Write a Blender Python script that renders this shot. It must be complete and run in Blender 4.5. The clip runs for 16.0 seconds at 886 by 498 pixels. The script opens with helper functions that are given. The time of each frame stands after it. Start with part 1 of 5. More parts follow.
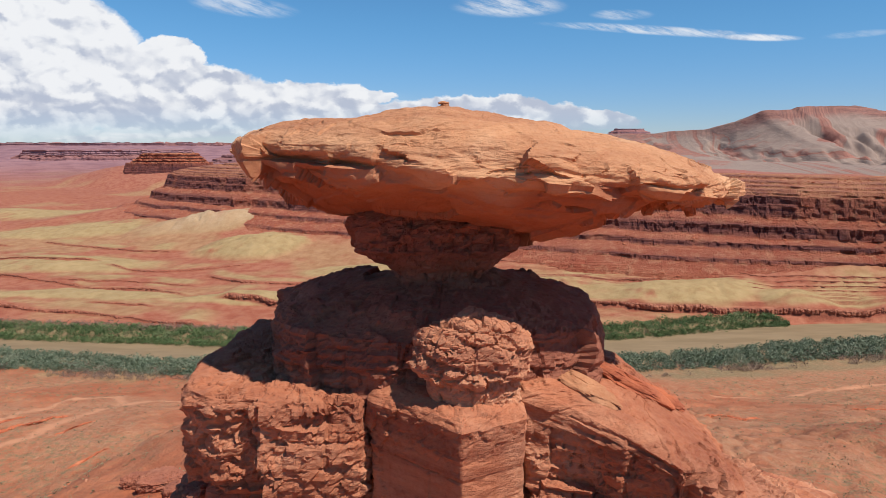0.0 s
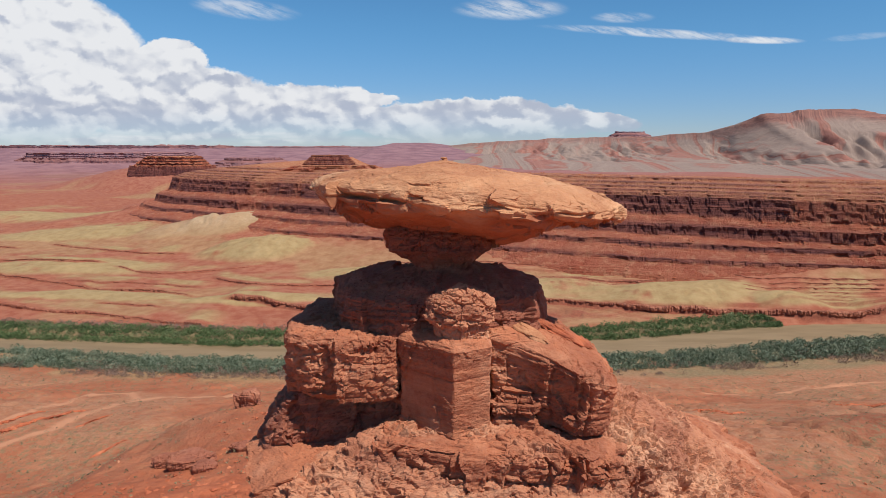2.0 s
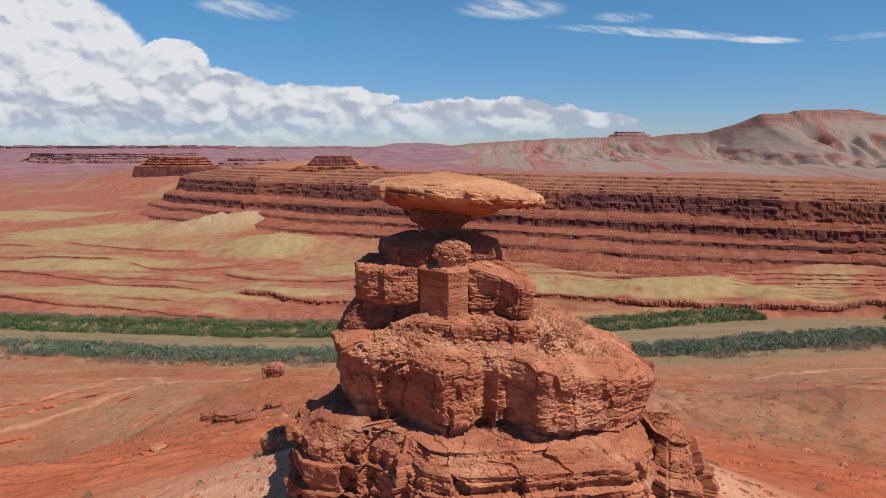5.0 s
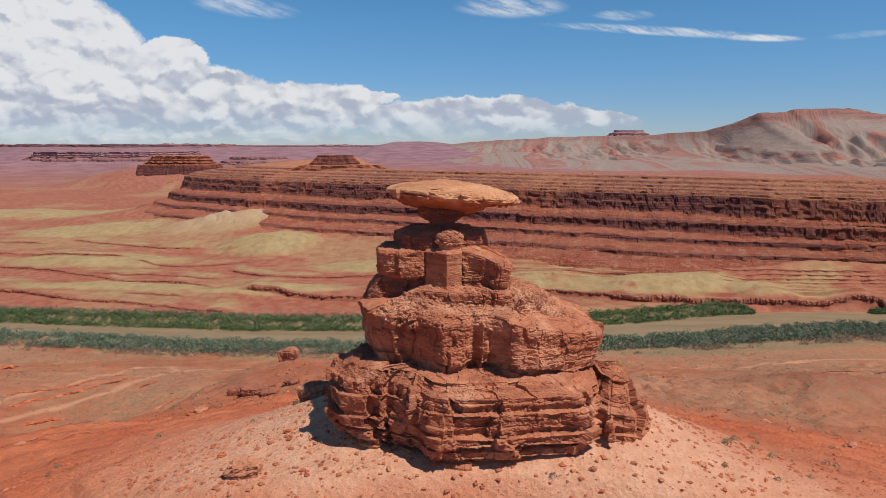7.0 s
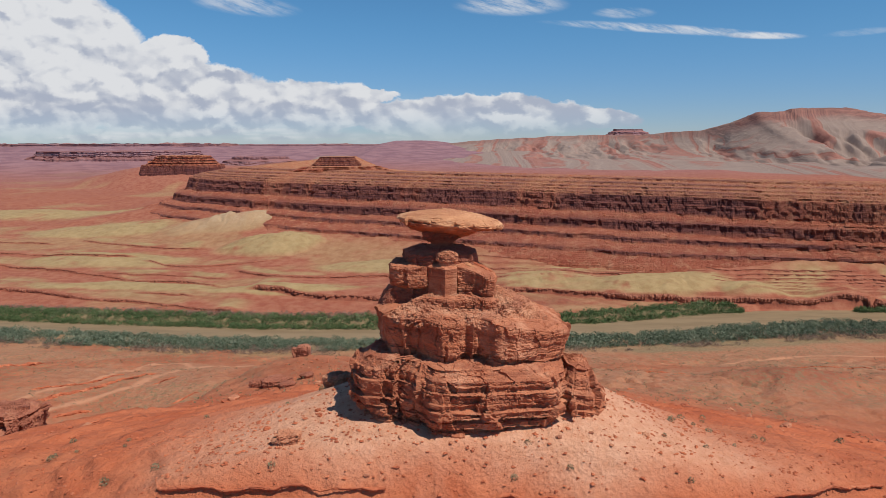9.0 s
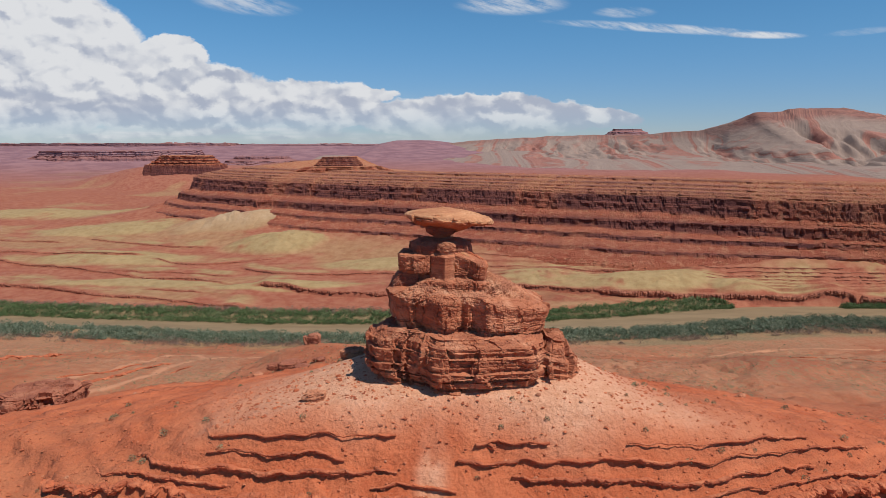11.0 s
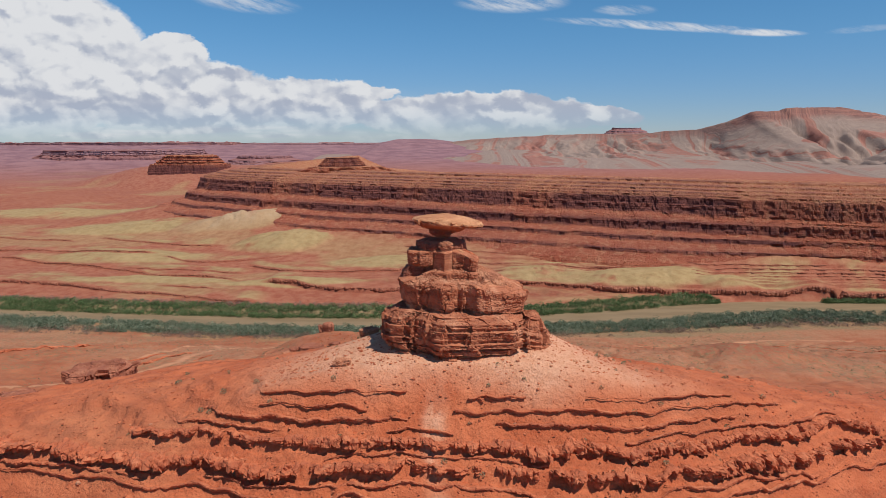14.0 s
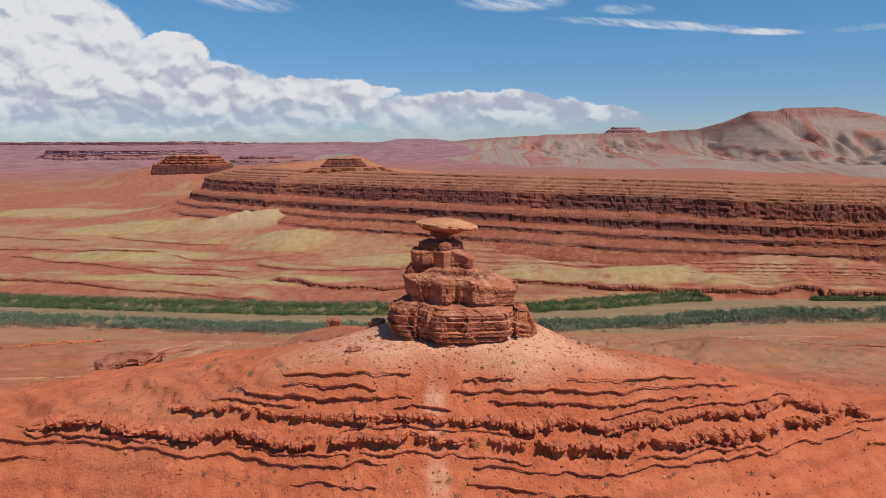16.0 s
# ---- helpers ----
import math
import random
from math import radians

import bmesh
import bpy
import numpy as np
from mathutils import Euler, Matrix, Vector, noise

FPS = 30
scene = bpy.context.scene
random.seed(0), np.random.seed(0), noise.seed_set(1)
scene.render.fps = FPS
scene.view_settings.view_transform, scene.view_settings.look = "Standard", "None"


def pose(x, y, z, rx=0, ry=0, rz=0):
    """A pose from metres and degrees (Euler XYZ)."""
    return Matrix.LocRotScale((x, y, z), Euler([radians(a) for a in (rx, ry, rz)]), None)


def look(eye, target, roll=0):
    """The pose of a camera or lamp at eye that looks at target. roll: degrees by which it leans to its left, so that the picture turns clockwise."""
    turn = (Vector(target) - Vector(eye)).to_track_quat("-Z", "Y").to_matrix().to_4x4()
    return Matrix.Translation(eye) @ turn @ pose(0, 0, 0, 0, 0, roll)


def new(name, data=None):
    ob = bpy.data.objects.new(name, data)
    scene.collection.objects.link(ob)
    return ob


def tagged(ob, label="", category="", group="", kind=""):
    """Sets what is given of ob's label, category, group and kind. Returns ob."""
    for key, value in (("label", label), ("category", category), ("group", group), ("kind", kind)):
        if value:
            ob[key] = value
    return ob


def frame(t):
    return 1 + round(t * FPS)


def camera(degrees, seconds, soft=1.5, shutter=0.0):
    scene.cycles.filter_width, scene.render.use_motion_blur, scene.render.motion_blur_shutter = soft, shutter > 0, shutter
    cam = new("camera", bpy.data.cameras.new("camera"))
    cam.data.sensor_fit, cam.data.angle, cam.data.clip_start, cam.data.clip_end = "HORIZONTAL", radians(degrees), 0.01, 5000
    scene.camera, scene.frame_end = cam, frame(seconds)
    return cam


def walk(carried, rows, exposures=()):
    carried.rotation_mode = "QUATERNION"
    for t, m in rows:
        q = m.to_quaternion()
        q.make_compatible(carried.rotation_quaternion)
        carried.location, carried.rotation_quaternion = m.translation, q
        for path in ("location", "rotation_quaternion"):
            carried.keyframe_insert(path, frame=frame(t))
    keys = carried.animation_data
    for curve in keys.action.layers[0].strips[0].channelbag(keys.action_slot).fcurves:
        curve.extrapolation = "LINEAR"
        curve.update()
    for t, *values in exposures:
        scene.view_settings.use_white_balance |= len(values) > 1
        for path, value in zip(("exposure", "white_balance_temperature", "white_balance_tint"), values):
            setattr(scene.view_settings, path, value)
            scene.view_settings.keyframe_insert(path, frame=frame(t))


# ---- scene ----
cam = camera(70.0, 16.0, 0.75)
PATH = [
    (0.0, 0.0, -23.2, 153.0, 80.32, -0.0, 0.0),
    (0.5, -0.012, -25.778, 153.327, 80.359, -0.02, 0.031),
    (1.0, 0.025, -28.976, 153.834, 80.428, -0.01, 0.054),
    (1.5, 0.05, -32.517, 154.526, 80.482, -0.02, 0.085),
    (2.0, 0.037, -36.476, 155.151, 80.537, -0.02, 0.101),
    (2.5, 0.05, -40.702, 155.734, 80.575, -0.03, 0.108),
    (3.0, 0.05, -45.229, 156.166, 80.583, -0.02, 0.116),
    (3.5, 0.087, -49.908, 156.386, 80.568, -0.02, 0.124),
    (4.0, 0.112, -54.728, 156.629, 80.568, -0.01, 0.139),
    (6.5, 0.273, -79.98, 158.157, 80.413, 0.02, 0.178),
    (7.0, 0.273, -85.251, 159.094, 80.374, 0.01, 0.178),
    (7.5, 0.298, -90.475, 160.689, 80.328, 0.02, 0.186),
    (8.0, 0.372, -95.736, 162.354, 80.281, 0.04, 0.186),
    (8.5, 0.434, -100.967, 164.001, 80.235, 0.07, 0.178),
    (9.0, 0.521, -106.14, 165.613, 80.204, 0.07, 0.186),
    (11.5, 0.62, -132.632, 168.257, 80.142, 0.04, 0.209),
    (12.0, 0.62, -138.006, 169.161, 80.119, 0.04, 0.217),
    (12.5, 0.62, -143.398, 170.157, 80.088, 0.04, 0.224),
    (13.0, 0.657, -148.767, 171.186, 80.049, 0.07, 0.224),
    (13.5, 0.719, -154.109, 172.185, 80.018, 0.08, 0.24),
    (14.0, 0.818, -159.447, 173.209, 79.987, 0.09, 0.232),
    (14.5, 0.893, -164.814, 174.25, 79.98, 0.1, 0.24),
    (15.0, 0.955, -170.179, 175.303, 79.956, 0.08, 0.248),
    (15.5, 1.017, -175.43, 176.262, 79.933, 0.1, 0.248),
    (16.0, 1.079, -180.745, 177.231, 79.91, 0.11, 0.24),
]
walk(cam, [(t, pose(x, y, z, rx, ry, rz)) for t, x, y, z, rx, ry, rz in PATH], [(0.0, 0.2), (1.5, 0.12), (3.5, 0.0), (7.0, -0.03), (9.0, -0.08), (16.0, -0.08)])

# ---- sky, sun, exposure ----
SUN = Vector((0.40, -0.31, 0.86)).normalized()
sun = new("sun", bpy.data.lights.new("sun", "SUN"))
sun.data.energy, sun.data.angle, sun.data.color = 4.7, radians(0.53), (1.0, 0.95, 0.90)
sun.matrix_world = look(SUN * 900, (0, 0, 0))


class Tree:
    """A small writer of shader nodes."""

    def __init__(self, tree):
        self.t = tree
        tree.nodes.clear()

    def n(self, kind, ins=(), op="", clamp=False, shape="", attribute=""):
        node = self.t.nodes.new(kind)
        if op:
            node.operation = op
        if clamp:
            node.use_clamp = True
        if shape:
            node.feature = shape
        if attribute:
            node.attribute_name = attribute
        for k, v in (ins.items() if isinstance(ins, dict) else enumerate(ins)):
            if v is None:
                continue
            if isinstance(v, bpy.types.NodeSocket):
                self.t.links.new(v, node.inputs[k])
            else:
                node.inputs[k].default_value = v
        return node

    def m(self, op, a, b=None, c=None, clamp=False):
        return self.n("ShaderNodeMath", (a, b, c), op, clamp).outputs[0]

    def v(self, op, a, b=None):
        return self.n("ShaderNodeVectorMath", (a, b), op).outputs[0]

    def span(self, x, lo, hi, a=0.0, b=1.0):
        node = self.n("ShaderNodeMapRange", {"Value": x, "From Min": lo, "From Max": hi, "To Min": a, "To Max": b})
        node.interpolation_type = "SMOOTHSTEP"
        return node.outputs[0]

    def mix(self, f, a, b, blend="MIX"):
        node = self.t.nodes.new("ShaderNodeMix")
        node.data_type, node.blend_type = "RGBA", blend
        for i, v in ((0, f), (6, a), (7, b)):
            if isinstance(v, bpy.types.NodeSocket):
                self.t.links.new(v, node.inputs[i])
            else:
                node.inputs[i].default_value = v if i == 0 else (*v, 1)
        return node.outputs[2]

    def noise(self, vec, scale, detail=4.0, rough=0.55, distort=0.0, out=0):
        return self.n("ShaderNodeTexNoise", {"Vector": vec, "Scale": scale, "Detail": detail, "Roughness": rough, "Distortion": distort}).outputs[out]

    def scaled(self, vec, s):
        return self.v("MULTIPLY", vec, s)

    def xyz(self, vec):
        return self.n("ShaderNodeSeparateXYZ", (vec,)).outputs

    def vec(self, x, y, z):
        return self.n("ShaderNodeCombineXYZ", (x, y, z)).outputs[0]


def sky_world():
    world = bpy.data.worlds.new("world")
    scene.world = world
    world.use_nodes = True
    b = Tree(world.node_tree)
    way = b.n("ShaderNodeTexCoord").outputs["Generated"]
    air = b.n("ShaderNodeTexSky")
    air.sky_type, air.sun_disc = "NISHITA", False
    air.sun_elevation, air.sun_rotation = math.asin(SUN.z), math.atan2(SUN.x, SUN.y)
    air.altitude, air.air_density, air.dust_density, air.ozone_density = 1300, 1.0, 0.0, 3.5
    sky = air.outputs[0]
    x, y, z = b.xyz(way)
    # flat cloud map: sideways and upwards slope of the view
    far = b.m("MAXIMUM", y, 0.05)
    u, w = b.m("DIVIDE", x, far), b.m("DIVIDE", z, far)
    ahead = b.span(y, 0.05, 0.25)
    p = b.vec(u, w, 0.0)
    warp = b.v("SUBTRACT", b.noise(b.scaled(p, (7, 12, 1)), 1.0, 8.0, 0.62, out=1), (0.5, 0.5, 0.5))
    fine = b.v("SUBTRACT", b.noise(b.scaled(p, (26, 34, 1)), 1.0, 8.0, 0.66, out=1), (0.5, 0.5, 0.5))
    pw = b.v("ADD", b.v("ADD", p, b.scaled(warp, (0.055, 0.035, 0))), b.scaled(fine, (0.034, 0.026, 0)))
    billow = b.n("ShaderNodeTexVoronoi", {"Vector": b.scaled(pw, (24, 34, 1)), "Scale": 1.0}, shape="SMOOTH_F1").outputs["Distance"]

    small = b.n("ShaderNodeTexVoronoi", {"Vector": b.scaled(pw, (62, 86, 1)), "Scale": 1.0}, shape="SMOOTH_F1").outputs["Distance"]

    def puff(cu, cw, ru, rw, base):
        """A cumulus heap: an ellipse cut off below at its base."""
        d = b.scaled(b.v("SUBTRACT", pw, (cu, cw, 0)), (1 / ru, 1 / rw, 0))
        round_ = b.n("ShaderNodeVectorMath", (d,), "LENGTH").outputs["Value"]
        edge = b.m("SUBTRACT", 1.0, round_)
        return b.m("MULTIPLY", b.m("MULTIPLY", edge, 13.0, clamp=True), b.span(b.xyz(pw)[1], base - 0.02, base + 0.03))

    def streak(cu, cw, ru, rw, tilt, thick):
        d = b.v("SUBTRACT", p, (cu, cw, 0))
        dx, dy, _ = b.xyz(d)
        dy = b.m("ADD", dy, b.m("MULTIPLY", dx, tilt))
        e = b.m("ADD", b.m("POWER", b.m("DIVIDE", dx, ru), 2.0), b.m("POWER", b.m("DIVIDE", dy, rw), 2.0))
        fibre = b.noise(b.vec(b.m("MULTIPLY", u, 14.0), b.m("MULTIPLY", b.m("ADD", w, b.m("MULTIPLY", u, tilt + 0.25)), 70.0), cu * 9), 1.0, 6.0, 0.65)
        return b.m("MULTIPLY", b.m("MULTIPLY", b.span(e, 0.1, 1.1, 1.0, 0.0), b.span(fibre, 0.3, 0.62)), thick)

    # heaps: sideways, upwards, half width, half height, base
    heaps = [(-0.62, 0.115, 0.175, 0.12, 0.0), (-0.42, 0.12, 0.06, 0.042, 0.03), (-0.41, 0.055, 0.17, 0.062, 0.0), (-0.22, 0.05, 0.135, 0.042, 0.005), (-0.14, 0.066, 0.07, 0.012, 0.03),
             (0.05, 0.034, 0.19, 0.036, 0.004), (0.2, 0.03, 0.11, 0.018, 0.006), (-0.82, 0.1, 0.25, 0.12, 0.0)]
    streaks = [(0.10, 0.2, 0.09, 0.017, 0.0, 0.7), (0.33, 0.165, 0.19, 0.0075, 0.056, 0.75), (0.48, 0.155, 0.07, 0.006, 0.02, 0.9),
               (-0.30, 0.2, 0.085, 0.016, 0.1, 0.6), (0.27, 0.188, 0.05, 0.009, 0.0, 0.5), (0.63, 0.16, 0.06, 0.006, -0.08, 0.25)]
    thin = None
    for s in streaks:
        thin = streak(*s) if thin is None else b.m("MAXIMUM", thin, streak(*s))
    heap = None
    for s in heaps:
        heap = puff(*s) if heap is None else b.m("MAXIMUM", heap, puff(*s))
    # lit tops and grey undersides of the billows
    tone = b.noise(b.scaled(pw, (8, 30, 1)), 1.0, 6.0, 0.6)
    up = b.v("ADD", pw, (0.005, 0.009, 0.0))
    billow_up = b.n("ShaderNodeTexVoronoi", {"Vector": b.scaled(up, (24, 34, 1)), "Scale": 1.0}, shape="SMOOTH_F1").outputs["Distance"]
    small_up = b.n("ShaderNodeTexVoronoi", {"Vector": b.scaled(up, (62, 86, 1)), "Scale": 1.0}, shape="SMOOTH_F1").outputs["Distance"]
    relief = b.m("ADD", b.m("MULTIPLY", b.m("SUBTRACT", billow_up, billow), 1.5), b.m("MULTIPLY", b.m("SUBTRACT", small_up, small), 0.45))
    lit = b.m("ADD", b.m("ADD", relief, 0.28), b.m("MULTIPLY", tone, 0.55))
    shade = b.span(b.m("ADD", lit, b.span(w, 0.01, 0.17, -0.2, 0.14)), 0.12, 0.72)
    colour = b.mix(shade, (4.8, 5.3, 6.5), (8.7, 8.85, 9.15))
    soft = b.span(w, -0.01, 0.06, 0.35, 1.0)
    veil = b.m("MULTIPLY", b.span(b.noise(b.scaled(p, (2.2, 26, 1)), 1.0, 6.0, 0.6), 0.42, 0.66), b.m("MULTIPLY", b.span(w, 0.085, 0.0), b.span(u, 0.25, -0.35)))
    cover = b.m("MULTIPLY", b.m("MAXIMUM", b.m("MAXIMUM", b.m("MULTIPLY", heap, soft), thin), b.m("MULTIPLY", veil, 0.75)), ahead)
    gain = b.mix(1.0, sky, b.mix(b.span(z, 0.0, 0.2), (0.60, 0.73, 1.0), (0.58, 0.98, 1.16)), "MULTIPLY")
    final = b.mix(cover, gain, colour)
    back = b.n("ShaderNodeBackground", {"Color": final, "Strength": 0.087})
    b.t.links.new(back.outputs[0], b.n("ShaderNodeOutputWorld").inputs[0])


sky_world()

# ---- materials ----
def material(name, build):
    mat = bpy.data.materials.new(name)
    mat.use_nodes = True
    b = Tree(mat.node_tree)
    pos = b.n("ShaderNodeNewGeometry").outputs["Position"]
    colour, rough, height, strength, dist = build(b, pos)
    bump = b.n("ShaderNodeBump", {"Strength": strength, "Distance": dist, "Height": height}).outputs[0] if height is not None else None
    shader = b.n("ShaderNodeBsdfPrincipled", {"Base Color": colour if isinstance(colour, bpy.types.NodeSocket) else (*colour, 1), "Roughness": rough,
                                              "Specular IOR Level": 0.25, "Normal": bump})
    b.t.links.new(shader.outputs[0], b.n("ShaderNodeOutputMaterial").inputs[0])
    return mat


def attr(b, name):
    return b.n("ShaderNodeAttribute", attribute=name).outputs["Fac"]


def rock_look(base, pale, dark, bed=1.0, grain=1.0, under=None, flat=4.5):
    """Bedded sandstone: colour that follows thin warped beds, stains in patches, grainy relief."""
    def build(b, pos):
        wob = b.noise(b.scaled(pos, (0.16, 0.16, 0.05)), 1.0, 3.0)
        z = b.m("ADD", b.xyz(pos)[2], b.m("MULTIPLY", wob, 2.2))
        beds = b.noise(b.vec(b.m("MULTIPLY", b.xyz(pos)[0], 0.05), b.m("MULTIPLY", b.xyz(pos)[1], 0.05), b.m("MULTIPLY", z, 1.5 * bed)), 1.0, 6.0, 0.7)
        patch = b.noise(pos, 0.22, 6.0, 0.62)
        speck = b.noise(pos, 5.0, 6.0, 0.7)
        c = b.mix(b.span(beds, 0.34, 0.66), dark, base)
        c = b.mix(b.m("MULTIPLY", b.span(patch, 0.48, 0.72), 0.75), c, pale)
        c = b.mix(b.m("MULTIPLY", b.span(patch, 0.44, 0.25), 0.5), c, dark)
        c = b.mix(b.span(speck, 0.3, 0.75, 0.0, 0.26), c, pale)
        c = b.mix(b.span(speck, 0.42, 0.28, 0.0, 0.45), c, dark)
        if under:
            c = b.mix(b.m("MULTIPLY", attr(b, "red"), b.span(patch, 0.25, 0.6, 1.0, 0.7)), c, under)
        fine = b.noise(b.scaled(pos, (1.2, 1.2, flat)), 2.2 * grain, 9.0, 0.72)
        pits = b.n("ShaderNodeTexVoronoi", {"Vector": b.scaled(pos, (1, 1, 2.2)), "Scale": 2.0 * grain}).outputs["Distance"]
        h = b.m("ADD", fine, b.m("MULTIPLY", pits, 0.35))
        return c, 0.92, h, 0.75, 0.15 / grain
    return build


M_ROCK = material("red_sandstone", rock_look((0.46, 0.156, 0.072), (0.585, 0.28, 0.157), (0.27, 0.078, 0.039)))
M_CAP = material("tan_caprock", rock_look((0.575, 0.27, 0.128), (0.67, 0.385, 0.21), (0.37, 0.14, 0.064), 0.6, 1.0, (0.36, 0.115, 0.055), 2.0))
# darker rock; on the tower's recess and foot its colour stands in for shade
M_DOME = material("dark_red_rock", rock_look((0.34, 0.118, 0.067), (0.46, 0.2, 0.112), (0.21, 0.064, 0.039), 0.8))
M_KNOB = material("rubbly_sandstone", rock_look((0.52, 0.215, 0.11), (0.65, 0.35, 0.20), (0.31, 0.105, 0.057), 1.0, 1.4))
M_LEDGE = material("deep_red_ledge_rock", rock_look((0.50, 0.135, 0.056), (0.60, 0.22, 0.105), (0.30, 0.076, 0.037), 1.4))


def ground_look(b, pos):
    big = b.noise(pos, 0.012, 6.0, 0.6)
    mid = b.noise(pos, 0.09, 7.0, 0.65)
    small = b.noise(pos, 0.45, 7.0, 0.7)
    fine = b.noise(pos, 2.3, 7.0, 0.72)
    y = b.xyz(pos)[1]
    red = b.mix(b.span(mid, 0.3, 0.7), (0.43, 0.1, 0.038), (0.55, 0.158, 0.066))
    red = b.mix(b.m("MULTIPLY", b.span(big, 0.5, 0.68), 0.6), red, (0.47, 0.17, 0.078))
    red = b.mix(b.span(small, 0.56, 0.72, 0.0, 0.45), red, (0.38, 0.085, 0.036))
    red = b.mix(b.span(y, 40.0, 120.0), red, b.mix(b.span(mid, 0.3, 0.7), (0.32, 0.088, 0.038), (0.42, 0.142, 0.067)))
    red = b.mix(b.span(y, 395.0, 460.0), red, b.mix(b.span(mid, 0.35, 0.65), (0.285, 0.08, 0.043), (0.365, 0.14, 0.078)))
    # distance haze painted into the far plain as a purple tint
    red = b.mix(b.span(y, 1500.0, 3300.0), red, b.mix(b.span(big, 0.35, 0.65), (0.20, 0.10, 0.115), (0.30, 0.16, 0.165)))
    olive = b.mix(b.span(mid, 0.3, 0.72), (0.30, 0.205, 0.088), (0.395, 0.275, 0.128))
    c = b.mix(b.m("MULTIPLY", attr(b, "olive"), b.span(b.m("ADD", mid, small), 0.55, 1.0, 0.72, 1.0)), red, olive)
    c = b.mix(b.m("MULTIPLY", attr(b, "sand"), b.span(b.m("ADD", mid, small), 0.7, 1.2, 0.35, 1.0)), c, b.mix(b.span(small, 0.3, 0.7), (0.34, 0.15, 0.074), (0.42, 0.205, 0.113)))
    c = b.mix(attr(b, "talus"), c, b.mix(b.span(small, 0.3, 0.7), (0.57, 0.265, 0.145), (0.67, 0.36, 0.22)))
    c = b.mix(attr(b, "cream"), c, b.mix(b.span(small, 0.3, 0.7), (0.37, 0.245, 0.135), (0.47, 0.33, 0.195)))
    # dark: deep red soil of the mound, and shadow painted along ledge steps
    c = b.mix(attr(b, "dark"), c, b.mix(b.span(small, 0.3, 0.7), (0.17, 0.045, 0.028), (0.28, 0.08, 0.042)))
    c = b.mix(attr(b, "grass"), c, b.mix(b.span(small, 0.3, 0.7), (0.17, 0.125, 0.06), (0.30, 0.21, 0.11)))
    c = b.mix(attr(b, "road"), c, (0.50, 0.23, 0.122))
    scrub = b.m("MULTIPLY", attr(b, "scrub"), b.span(b.noise(pos, 0.4, 6.0, 0.8), 0.48, 0.6))
    c = b.mix(b.m("MULTIPLY", scrub, 0.8), c, (0.24, 0.15, 0.075))
    c = b.mix(b.span(fine, 0.45, 0.75, 0.0, 0.22), c, (0.52, 0.23, 0.12))
    c = b.mix(b.span(fine, 0.40, 0.25, 0.0, 0.35), c, (0.26, 0.075, 0.037))
    clod = b.n("ShaderNodeTexVoronoi", {"Vector": pos, "Scale": 1.3}).outputs["Distance"]
    h = b.m("ADD", b.m("MULTIPLY", mid, 0.8), b.m("ADD", b.m("ADD", b.m("MULTIPLY", fine, 0.5), b.m("MULTIPLY", clod, 0.35)), small))
    return c, 0.95, h, 0.9, 0.55


def cliff_look(b, pos):
    x, y, z = b.xyz(pos)
    wob = b.noise(b.scaled(pos, (0.02, 0.02, 0.01)), 1.0, 4.0)
    zz = b.m("ADD", z, b.m("MULTIPLY", wob, 5.0))
    beds = b.noise(b.vec(b.m("MULTIPLY", x, 0.006), b.m("MULTIPLY", y, 0.006), b.m("MULTIPLY", zz, 0.5)), 1.0, 7.0, 0.78)
    patch = b.noise(pos, 0.03, 6.0, 0.65)
    fine = b.noise(b.scaled(pos, (1, 1, 2)), 0.5, 8.0, 0.75)
    slope = b.mix(b.span(patch, 0.3, 0.7), (0.37, 0.09, 0.046), (0.45, 0.145, 0.076))
    mid = b.noise(pos, 0.11, 6.0, 0.7)
    slope = b.mix(b.span(mid, 0.5, 0.64, 0.0, 0.85), slope, (0.52, 0.225, 0.12))
    slope = b.mix(b.span(mid, 0.44, 0.30, 0.0, 0.4), slope, (0.30, 0.085, 0.047))
    slope = b.mix(b.span(fine, 0.5, 0.75, 0.0, 0.55), slope, (0.57, 0.27, 0.15))
    slope = b.mix(b.span(fine, 0.42, 0.28, 0.0, 0.45), slope, (0.26, 0.08, 0.048))
    # cliff faces: dark beds and varnish, with dimness from grazing sun painted in
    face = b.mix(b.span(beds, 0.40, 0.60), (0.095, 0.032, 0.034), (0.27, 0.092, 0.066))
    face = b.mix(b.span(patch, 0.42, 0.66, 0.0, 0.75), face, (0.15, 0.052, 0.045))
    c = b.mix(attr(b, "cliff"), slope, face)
    c = b.mix(b.span(beds, 0.62, 0.72, 0.0, 0.4), c, (0.50, 0.23, 0.12))
    c = b.mix(b.m("MULTIPLY", b.span(beds, 0.42, 0.34), 0.55), c, (0.21, 0.05, 0.033))
    c = b.mix(b.m("MULTIPLY", attr(b, "top"), b.span(b.m("ADD", fine, mid), 0.8, 1.15, 0.1, 1.0)), c, (0.47, 0.215, 0.105))
    h = b.m("ADD", b.m("MULTIPLY", beds, 3.0), b.m("ADD", b.m("MULTIPLY", fine, 1.5), b.m("MULTIPLY", patch, 2.0)))
    return c, 0.95, h, 1.0, 1.8


